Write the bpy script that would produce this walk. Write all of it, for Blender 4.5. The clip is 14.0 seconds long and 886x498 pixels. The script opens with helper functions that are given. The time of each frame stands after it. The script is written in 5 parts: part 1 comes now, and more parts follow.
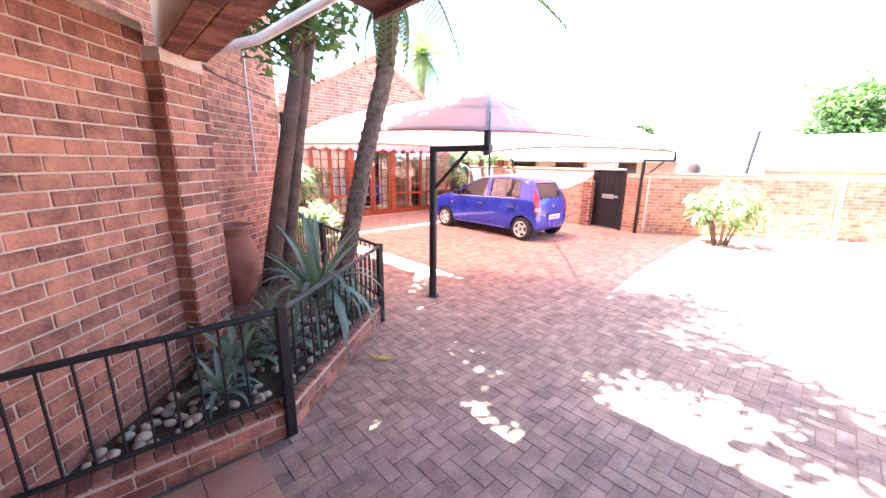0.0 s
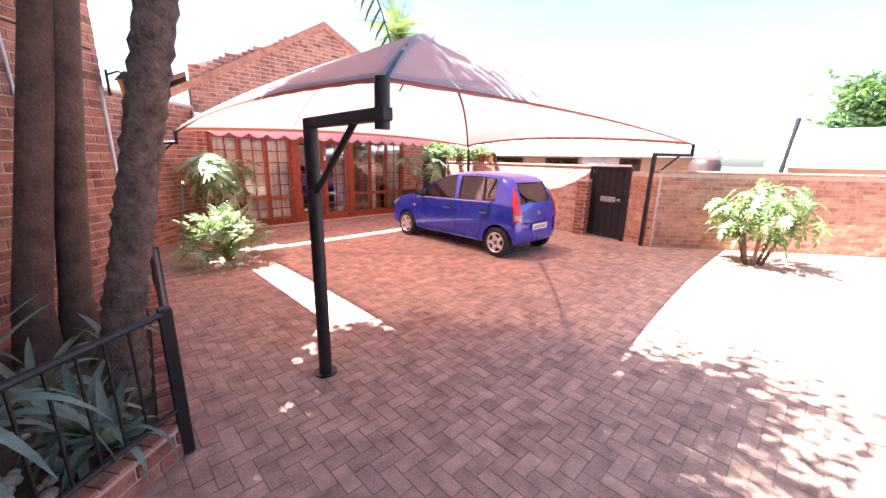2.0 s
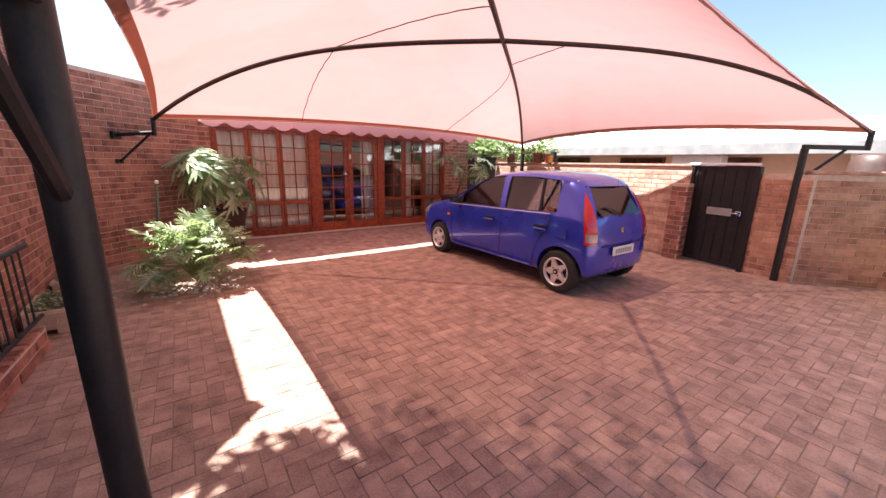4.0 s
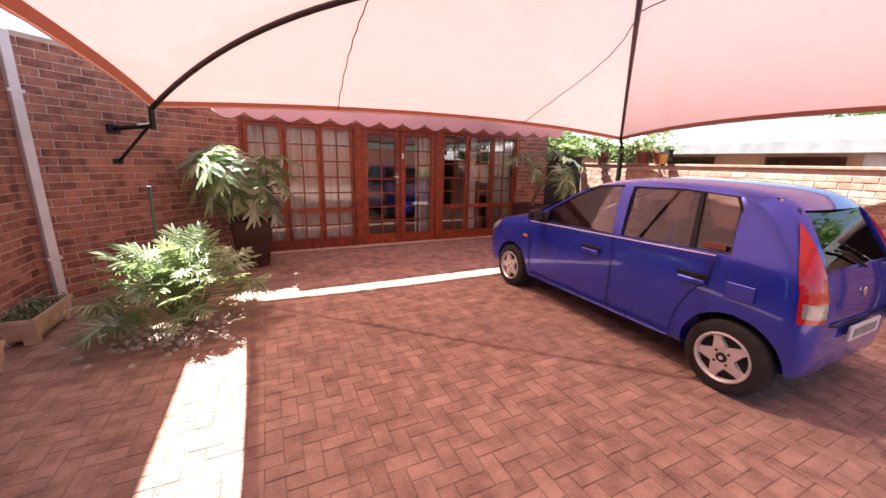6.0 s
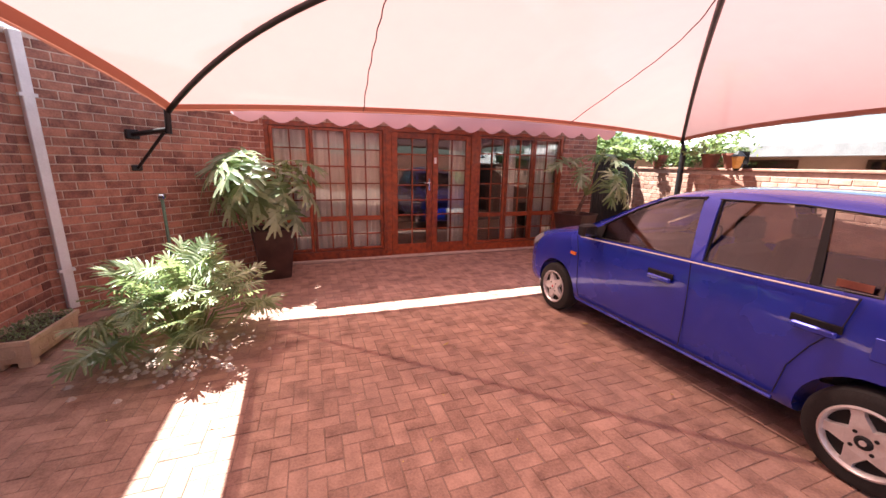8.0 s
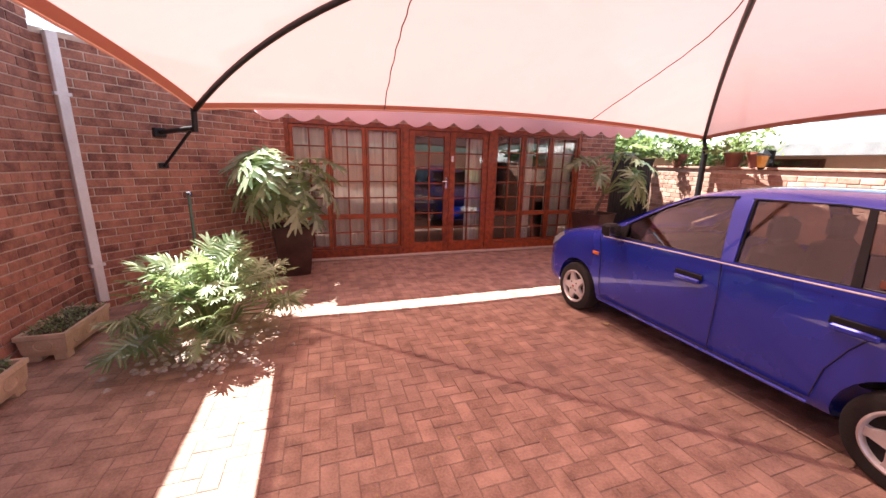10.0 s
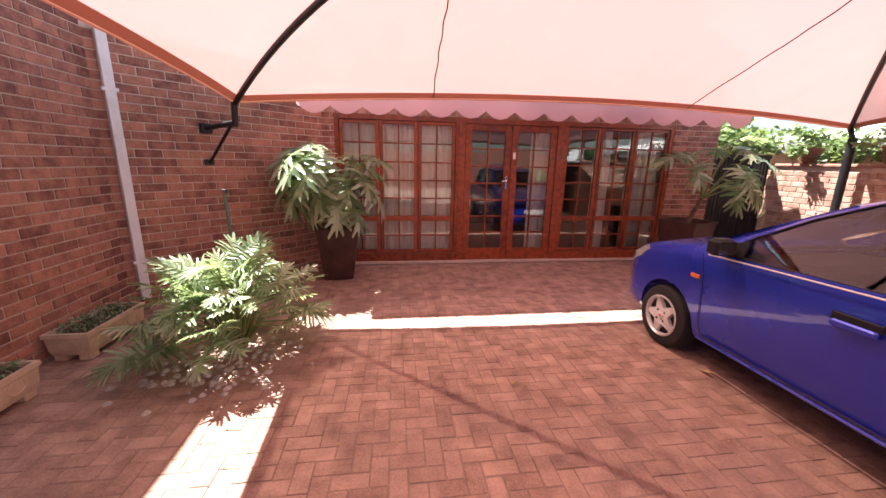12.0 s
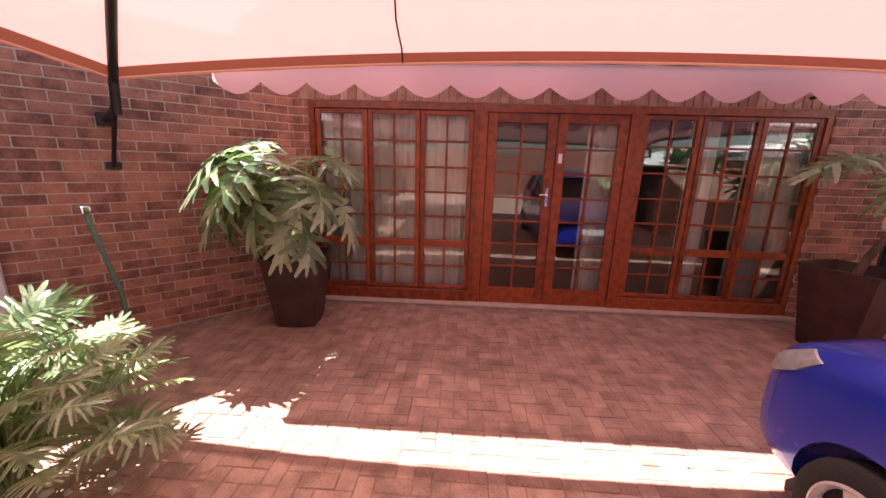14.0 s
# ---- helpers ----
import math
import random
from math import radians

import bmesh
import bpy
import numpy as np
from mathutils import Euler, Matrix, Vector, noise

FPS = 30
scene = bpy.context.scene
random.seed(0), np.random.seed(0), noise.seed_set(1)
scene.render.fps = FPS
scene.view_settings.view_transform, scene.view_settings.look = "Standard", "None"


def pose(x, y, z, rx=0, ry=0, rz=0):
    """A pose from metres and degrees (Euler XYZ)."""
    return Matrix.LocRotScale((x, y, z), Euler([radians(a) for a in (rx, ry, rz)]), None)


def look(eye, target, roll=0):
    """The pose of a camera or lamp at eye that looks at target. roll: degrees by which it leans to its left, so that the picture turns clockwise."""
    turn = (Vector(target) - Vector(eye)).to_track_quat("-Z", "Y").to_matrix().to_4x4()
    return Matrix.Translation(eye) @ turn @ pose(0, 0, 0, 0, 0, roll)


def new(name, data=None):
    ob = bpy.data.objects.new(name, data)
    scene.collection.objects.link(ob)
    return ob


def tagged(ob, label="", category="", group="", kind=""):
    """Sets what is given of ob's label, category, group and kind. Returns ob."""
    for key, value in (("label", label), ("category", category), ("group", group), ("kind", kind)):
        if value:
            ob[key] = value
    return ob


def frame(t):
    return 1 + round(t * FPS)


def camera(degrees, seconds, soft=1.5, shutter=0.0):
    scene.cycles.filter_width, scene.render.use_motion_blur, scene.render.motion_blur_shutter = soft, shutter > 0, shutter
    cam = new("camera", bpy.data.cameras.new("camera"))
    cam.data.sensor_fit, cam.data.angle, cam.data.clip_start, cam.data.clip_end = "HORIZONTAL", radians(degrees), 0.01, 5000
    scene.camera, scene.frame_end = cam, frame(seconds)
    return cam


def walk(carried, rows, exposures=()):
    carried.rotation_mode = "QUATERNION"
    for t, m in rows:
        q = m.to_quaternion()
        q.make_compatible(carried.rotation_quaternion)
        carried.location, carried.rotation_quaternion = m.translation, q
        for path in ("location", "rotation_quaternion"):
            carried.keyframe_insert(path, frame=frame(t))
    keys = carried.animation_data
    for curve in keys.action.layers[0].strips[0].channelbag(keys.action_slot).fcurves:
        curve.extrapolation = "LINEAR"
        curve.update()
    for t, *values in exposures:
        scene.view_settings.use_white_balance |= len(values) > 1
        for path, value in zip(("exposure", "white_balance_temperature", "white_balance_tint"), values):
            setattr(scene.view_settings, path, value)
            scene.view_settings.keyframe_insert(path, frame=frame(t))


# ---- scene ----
cam = camera(101.2, 14.0)
PATH = [
    (0, (-0.279, -0.374, 1.783), (1.053, 1.044, 1.317), 0.8),
    (0.5, (0.245, -0.192, 1.768), (1.588, 1.214, 1.3), 0.9),
    (1, (0.717, 0.039, 1.758), (2.055, 1.449, 1.287), 1.0),
    (1.5, (1.199, 0.268, 1.749), (2.539, 1.675, 1.273), 1.0),
    (2, (1.671, 0.585, 1.713), (3.022, 1.98, 1.233), 1.2),
    (4.5, (3.374, 2.085, 1.553), (4.467, 3.696, 1.092), 1.3),
    (5, (3.637, 2.403, 1.57), (4.712, 4.021, 1.094), 1.4),
    (5.5, (3.808, 2.809, 1.599), (4.806, 4.477, 1.128), 1.4),
    (6, (3.972, 3.277, 1.581), (4.814, 5.031, 1.116), 1.4),
    (6.5, (4.085, 3.53, 1.595), (4.852, 5.319, 1.136), 1.3),
    (7, (4.176, 3.675, 1.639), (4.856, 5.498, 1.179), 1.3),
    (7.5, (4.244, 3.749, 1.623), (4.914, 5.577, 1.167), 1.3),
    (8, (4.232, 3.779, 1.607), (4.896, 5.61, 1.155), 1.2),
    (10.5, (4.111, 3.846, 1.601), (4.706, 5.698, 1.138), 1.3),
    (11, (4.131, 3.923, 1.586), (4.696, 5.785, 1.125), 1.2),
    (11.5, (4.275, 4.071, 1.562), (4.748, 5.958, 1.096), 1.2),
    (12, (4.457, 4.367, 1.554), (4.72, 6.294, 1.09), 1.2),
    (12.5, (4.609, 4.742, 1.551), (4.674, 6.687, 1.092), 1.4),
    (13, (4.874, 5.185, 1.549), (4.842, 7.133, 1.099), 1.6),
    (13.5, (5.066, 5.544, 1.579), (4.985, 7.485, 1.103), 1.5),
    (14, (5.282, 5.94, 1.602), (5.188, 7.883, 1.137), 1.6),
]
EXPOSURES = [(0.0, 4.2, 5900, 3), (0.5, 4.02, 5900, 3), (1.0, 3.75, 5950, 5), (2.0, 3.12, 6150, 8), (4.5, 2.25, 6500, 10), (8.0, 2.42, 6500, 10), (11.0, 2.36, 6500, 10), (14.0, 2.28, 6500, 10)]
walk(cam, [(t, look(eye, target, roll)) for t, eye, target, roll in PATH], EXPOSURES)

# ---- daylight: high sun from the north-west, clear bright sky ----
SUN_TO = Vector((-0.76, 0.84, 2.11)).normalized()
world = bpy.data.worlds.new("sky")
scene.world = world
world.use_nodes = True
wn = world.node_tree.nodes
sky = wn.new("ShaderNodeTexSky")
sky.sky_type, sky.sun_disc = "NISHITA", False
sky.sun_elevation = math.asin(SUN_TO.z)
sky.sun_rotation = math.atan2(SUN_TO.x, SUN_TO.y)
sky.dust_density, sky.air_density, sky.ozone_density = 2.0, 1.0, 1.0
world.node_tree.links.new(sky.outputs[0], wn["Background"].inputs[0])
wn["Background"].inputs[1].default_value = 0.06
sun = new("sun", bpy.data.lights.new("sun", "SUN"))
sun.data.energy, sun.data.angle, sun.data.color = 5.0, radians(0.5), (1.0, 0.98, 0.955)
sun.matrix_world = look((0, 0, 20), Vector((0, 0, 20)) - SUN_TO)


# ---- materials ----
def material(name, dark, light, rough=0.7, metal=0.0, grain=12.0, fine=90.0, bump=0.15, vary=0.0, island=0.0, coat=0.0, spec=0.5, stain=0.0, stain_col=(0.1, 0.09, 0.08)):
    """Two-tone noise surface with fine relief; vary: tone by object, island: tone by mesh island, stain: broad blotches."""
    m = bpy.data.materials.new(name)
    m.use_nodes = True
    n, l = m.node_tree.nodes, m.node_tree.links
    b = n["Principled BSDF"]
    b.inputs["Metallic"].default_value = metal
    b.inputs["Coat Weight"].default_value = coat
    b.inputs["Specular IOR Level"].default_value = spec
    geo = n.new("ShaderNodeNewGeometry")
    big, small = n.new("ShaderNodeTexNoise"), n.new("ShaderNodeTexNoise")
    for t, s, d in ((big, grain, 4), (small, fine, 3)):
        t.inputs["Scale"].default_value, t.inputs["Detail"].default_value = s, d
        l.new(geo.outputs["Position"], t.inputs["Vector"])
    add = n.new("ShaderNodeMath")
    add.operation = "ADD"
    l.new(big.outputs["Fac"], add.inputs[0])
    sm = n.new("ShaderNodeMath")
    sm.operation, sm.inputs[1].default_value = "MULTIPLY", 0.45
    l.new(small.outputs["Fac"], sm.inputs[0])
    l.new(sm.outputs[0], add.inputs[1])
    last = add.outputs[0]
    for amount, node, out in ((vary, "ShaderNodeObjectInfo", "Random"), (island, "ShaderNodeNewGeometry", "Random Per Island")):
        if amount:
            r = n.new(node)
            mul = n.new("ShaderNodeMath")
            mul.operation, mul.inputs[1].default_value, mul.inputs[2].default_value = "MULTIPLY_ADD", amount, -amount / 2
            l.new(r.outputs[out], mul.inputs[0])
            ad = n.new("ShaderNodeMath")
            ad.operation = "ADD"
            l.new(last, ad.inputs[0])
            l.new(mul.outputs[0], ad.inputs[1])
            last = ad.outputs[0]
    ramp = n.new("ShaderNodeValToRGB")
    ramp.color_ramp.elements[0].position, ramp.color_ramp.elements[1].position = 0.45, 1.0
    ramp.color_ramp.elements[0].color, ramp.color_ramp.elements[1].color = (*dark, 1), (*light, 1)
    l.new(last, ramp.inputs[0])
    col = ramp.outputs[0]
    if stain:
        st = n.new("ShaderNodeTexNoise")
        st.inputs["Scale"].default_value, st.inputs["Detail"].default_value = 0.9, 5
        l.new(geo.outputs["Position"], st.inputs["Vector"])
        sr = n.new("ShaderNodeMapRange")
        sr.inputs[1].default_value, sr.inputs[2].default_value, sr.inputs[4].default_value = 0.5, 0.75, stain
        l.new(st.outputs["Fac"], sr.inputs[0])
        mx = n.new("ShaderNodeMix")
        mx.data_type = "RGBA"
        l.new(sr.outputs[0], mx.inputs[0])
        l.new(col, mx.inputs[6])
        mx.inputs[7].default_value = (*stain_col, 1)
        col = mx.outputs[2]
    l.new(col, b.inputs["Base Color"])
    rr = n.new("ShaderNodeMapRange")
    rr.inputs[3].default_value, rr.inputs[4].default_value = max(0.02, rough - 0.12), min(1, rough + 0.12)
    l.new(big.outputs["Fac"], rr.inputs[0])
    l.new(rr.outputs[0], b.inputs["Roughness"])
    if bump:
        bp = n.new("ShaderNodeBump")
        bp.inputs["Strength"].default_value, bp.inputs["Distance"].default_value = bump, 0.01
        l.new(small.outputs["Fac"], bp.inputs["Height"])
        l.new(bp.outputs[0], b.inputs["Normal"])
    return m


def leafy(name, dark, light, vary=0.8, rough=0.38):
    """Leaf: glossy upper side, some light passes through."""
    m = material(name, dark, light, rough, 0, 6.0, 60.0, 0.1, vary, vary)
    n, l = m.node_tree.nodes, m.node_tree.links
    tr, mix = n.new("ShaderNodeBsdfTranslucent"), n.new("ShaderNodeMixShader")
    tr.inputs[0].default_value = (light[0] * 1.1, light[1] * 1.25, light[2] * 0.75, 1)
    mix.inputs[0].default_value = 0.3
    l.new(n["Principled BSDF"].outputs[0], mix.inputs[1])
    l.new(tr.outputs[0], mix.inputs[2])
    l.new(mix.outputs[0], n["Material Output"].inputs[0])
    return m


def shade_cloth(name, colour, passing, clear):
    """Woven shade cloth: reflects, glows through, and lets part of the sun straight through its holes."""
    m = material(name, tuple(c * 0.86 for c in colour), colour, 0.9, 0, 1.6, 140.0, 0.08, 0, 0, 0, 0.1)
    n, l = m.node_tree.nodes, m.node_tree.links
    tl, tp = n.new("ShaderNodeBsdfTranslucent"), n.new("ShaderNodeBsdfTransparent")
    tl.inputs[0].default_value, tp.inputs[0].default_value = (*passing, 1), (*clear, 1)
    a, b = n.new("ShaderNodeMixShader"), n.new("ShaderNodeMixShader")
    a.inputs[0].default_value, b.inputs[0].default_value = 0.6, 0.07
    l.new(n["Principled BSDF"].outputs[0], a.inputs[1])
    l.new(tl.outputs[0], a.inputs[2])
    l.new(a.outputs[0], b.inputs[1])
    l.new(tp.outputs[0], b.inputs[2])
    l.new(b.outputs[0], n["Material Output"].inputs[0])
    return m


def glazing(name, tint, gloss=0.08):
    m = bpy.data.materials.new(name)
    m.use_nodes = True
    n, l = m.node_tree.nodes, m.node_tree.links
    tp, gl, mix, fr = (n.new("ShaderNode" + k) for k in ("BsdfTransparent", "BsdfGlossy", "MixShader", "Fresnel"))
    tp.inputs[0].default_value = (*tint, 1)
    gl.inputs["Roughness"].default_value = 0.02
    fr.inputs[0].default_value = 1.5
    ad = n.new("ShaderNodeMath")
    ad.operation, ad.inputs[1].default_value, ad.use_clamp = "ADD", gloss, True
    l.new(fr.outputs[0], ad.inputs[0])
    l.new(ad.outputs[0], mix.inputs[0])
    l.new(tp.outputs[0], mix.inputs[1])
    l.new(gl.outputs[0], mix.inputs[2])
    l.new(mix.outputs[0], n["Material Output"].inputs[0])
    return m


BRICK = material("face_brick", (0.15, 0.056, 0.042), (0.47, 0.205, 0.138), 0.85, 0, 9.0, 55.0, 0.6, 0.34, 0.34)
BRICK_TAN = material("tan_brick", (0.24, 0.1, 0.06), (0.54, 0.29, 0.19), 0.85, 0, 9.0, 60.0, 0.5, 0.3, 0.3)
# brick tone lightened to carry the sun's glare on the east wall
BRICK_LIGHTENED = material("lightened_brick", (0.3, 0.155, 0.11), (0.6, 0.39, 0.3), 0.85, 0, 9.0, 70.0, 0.35, 0.4, 0.4)
MORTAR = material("mortar", (0.42, 0.31, 0.25), (0.6, 0.47, 0.39), 0.95, 0, 14.0, 120.0, 0.3)
PAVER = material("paving_brick", (0.185, 0.106, 0.08), (0.475, 0.298, 0.226), 0.8, 0, 7.0, 70.0, 0.4, 0.2, 0.2, 0, 0.4, 0.4, (0.15, 0.105, 0.1))
JOINT = material("joint_sand", (0.19, 0.125, 0.1), (0.3, 0.21, 0.165), 0.95, 0, 20.0, 160.0, 0.4)
TILE = material("terracotta_tile", (0.36, 0.17, 0.115), (0.5, 0.27, 0.19), 0.55, 0, 5.0, 50.0, 0.1, 0.2)
WOOD = material("varnished_meranti", (0.1, 0.018, 0.006), (0.33, 0.066, 0.018), 0.4, 0, 14.0, 60.0, 0.1, 0.25, 0, 0.1, 0.4)
WOOD_DARK = material("dark_rafter", (0.05, 0.02, 0.012), (0.13, 0.06, 0.035), 0.6, 0, 10.0, 60.0, 0.15)
BLACK = material("black_painted_steel", (0.009, 0.009, 0.01), (0.024, 0.023, 0.025), 0.45, 0, 18.0, 90.0, 0.08, 0, 0, 0, 0.35)
WHITE = material("white_painted_metal", (0.62, 0.6, 0.6), (0.8, 0.79, 0.8), 0.45, 0, 5.0, 60.0, 0.06, 0, 0, 0, 0.5, 0.25, (0.5, 0.45, 0.42))
PLASTER = material("salmon_plaster", (0.5, 0.34, 0.26), (0.66, 0.48, 0.38), 0.9, 0, 3.0, 60.0, 0.12)
CEILING = material("ceiling_board", (0.2, 0.12, 0.08), (0.3, 0.19, 0.13), 0.8, 0, 6.0, 50.0, 0.1)
ROOFING = material("pale_roof_sheet", (0.6, 0.58, 0.56), (0.78, 0.76, 0.74), 0.55, 0, 3.0, 40.0, 0.1)
ROOF_TILE = material("dark_roof_tile", (0.1, 0.045, 0.035), (0.2, 0.1, 0.08), 0.8, 0, 6.0, 60.0, 0.3)
CLOTH = shade_cloth("salmon_shade_cloth", (0.9, 0.72, 0.75), (0.3, 0.152, 0.14), (0.95, 0.67, 0.56))
HEM = shade_cloth("rust_hem", (0.62, 0.34, 0.28), (0.2, 0.07, 0.045), (0.3, 0.1, 0.07))
AWNING = shade_cloth("rose_awning_canvas", (0.78, 0.56, 0.58), (0.72, 0.45, 0.47), (0.5, 0.3, 0.3))
GLASS = glazing("window_glass", (0.93, 0.94, 0.93), 0.035)
CAR_GLASS = glazing("tinted_car_glass", (0.74, 0.71, 0.7), 0.02)
CURTAIN = material("cream_lace_curtain", (0.72, 0.66, 0.6), (0.86, 0.81, 0.75), 0.95, 0, 20.0, 200.0, 0.2)
# plaster darkened in its colour to stand for the unlit room
INSIDE = material("gloom_toned_plaster", (0.06, 0.045, 0.038), (0.1, 0.08, 0.066), 0.9, 0, 3.0, 40.0, 0.05)
BARK = material("grey_brown_bark", (0.055, 0.032, 0.023), (0.18, 0.112, 0.082), 0.9, 0, 7.0, 45.0, 0.8)
PALM_BARK = material("rough_palm_bark", (0.035, 0.025, 0.02), (0.2, 0.14, 0.11), 0.95, 0, 16.0, 50.0, 1.0)
LEAF = leafy("philodendron_leaf", (0.08, 0.12, 0.065), (0.46, 0.52, 0.35), 0.7, 0.22)
LEAF_TREE = leafy("tree_leaf", (0.035, 0.07, 0.02), (0.12, 0.19, 0.055))
LEAF_PALM = leafy("palm_leaf", (0.06, 0.1, 0.03), (0.22, 0.26, 0.1))
LEAF_AGAVE = leafy("blue_green_agave", (0.075, 0.125, 0.11), (0.24, 0.32, 0.27), 0.4, 0.5)
LEAF_PALE = leafy("sunlit_shrub_leaf", (0.09, 0.14, 0.045), (0.33, 0.38, 0.2))
STEM = material("green_stem", (0.1, 0.14, 0.04), (0.22, 0.26, 0.09), 0.5, 0, 12.0, 60.0, 0.15)
DRY = material("dry_leaf", (0.3, 0.2, 0.05), (0.55, 0.42, 0.12), 0.7, 0, 20.0, 90.0, 0.2)
SOIL = material("planter_soil", (0.05, 0.03, 0.022), (0.13, 0.085, 0.06), 0.95, 0, 14.0, 80.0, 0.8)
PALE_GRAVEL = material("pale_gravel", (0.4, 0.33, 0.28), (0.66, 0.57, 0.5), 0.8, 0, 14.0, 80.0, 0.15, 0.4, 0.4)
PEBBLE = material("river_pebble", (0.15, 0.11, 0.09), (0.52, 0.44, 0.37), 0.7, 0, 14.0, 80.0, 0.15, 0.8, 0.8)
CLAY = material("terracotta_clay", (0.18, 0.06, 0.04), (0.32, 0.125, 0.085), 0.75, 0, 6.0, 60.0, 0.2)
POT = material("brown_glazed_pot", (0.035, 0.016, 0.013), (0.085, 0.042, 0.034), 0.5, 0, 7.0, 60.0, 0.1)
CAST = material("sandstone_cast_concrete", (0.42, 0.3, 0.2), (0.62, 0.47, 0.34), 0.9, 0, 8.0, 80.0, 0.3)
PAINT = material("violet_blue_car_paint", (0.014, 0.034, 0.42), (0.024, 0.052, 0.56), 0.26, 0.25, 2.0, 400.0, 0.0, 0, 0, 1.0)
TYRE = material("tyre_rubber", (0.012, 0.012, 0.012), (0.03, 0.028, 0.027), 0.85, 0, 30.0, 120.0, 0.2)
ALLOY = material("silver_alloy", (0.62, 0.6, 0.6), (0.78, 0.76, 0.76), 0.4, 0.45, 20.0, 100.0, 0.05)
TRIM = material("black_plastic", (0.012, 0.012, 0.013), (0.024, 0.024, 0.026), 0.65, 0, 20.0, 120.0, 0.05, 0, 0, 0, 0.25)
CHROME = material("chrome", (0.7, 0.7, 0.7), (0.8, 0.8, 0.8), 0.15, 1.0, 20.0, 100.0, 0.0)
RED_LENS = material("red_lamp_lens", (0.42, 0.008, 0.012), (0.55, 0.015, 0.02), 0.15, 0, 20.0, 100.0, 0.0, 0, 0, 0.8)
CLEAR_LENS = material("clear_lamp_lens", (0.26, 0.27, 0.29), (0.42, 0.43, 0.45), 0.12, 0.2, 20.0, 60.0, 0.1, 0, 0, 0.8)
ORANGE = material("orange_lens", (0.7, 0.15, 0.02), (0.85, 0.24, 0.04), 0.25, 0, 20.0, 80.0, 0.0, 0, 0, 0.5)
SEAT = material("grey_seat_fabric", (0.03, 0.028, 0.03), (0.07, 0.065, 0.068), 0.9, 0, 20.0, 150.0, 0.2)
YELLOW = material("yellow_lock_bar", (0.6, 0.36, 0.02), (0.75, 0.5, 0.05), 0.4, 0, 10.0, 80.0, 0.05)
AMBER = material("amber_glass", (0.6, 0.28, 0.04), (0.8, 0.45, 0.1), 0.25, 0, 10.0, 60.0, 0.0, 0, 0, 0.5)
GREY = material("weathered_grey_fascia", (0.2, 0.2, 0.2), (0.34, 0.33, 0.32), 0.7, 0, 5.0, 60.0, 0.1)
HOSE = material("green_hose_pipe", (0.06, 0.12, 0.1), (0.14, 0.22, 0.19), 0.5, 0, 20.0, 90.0, 0.05)


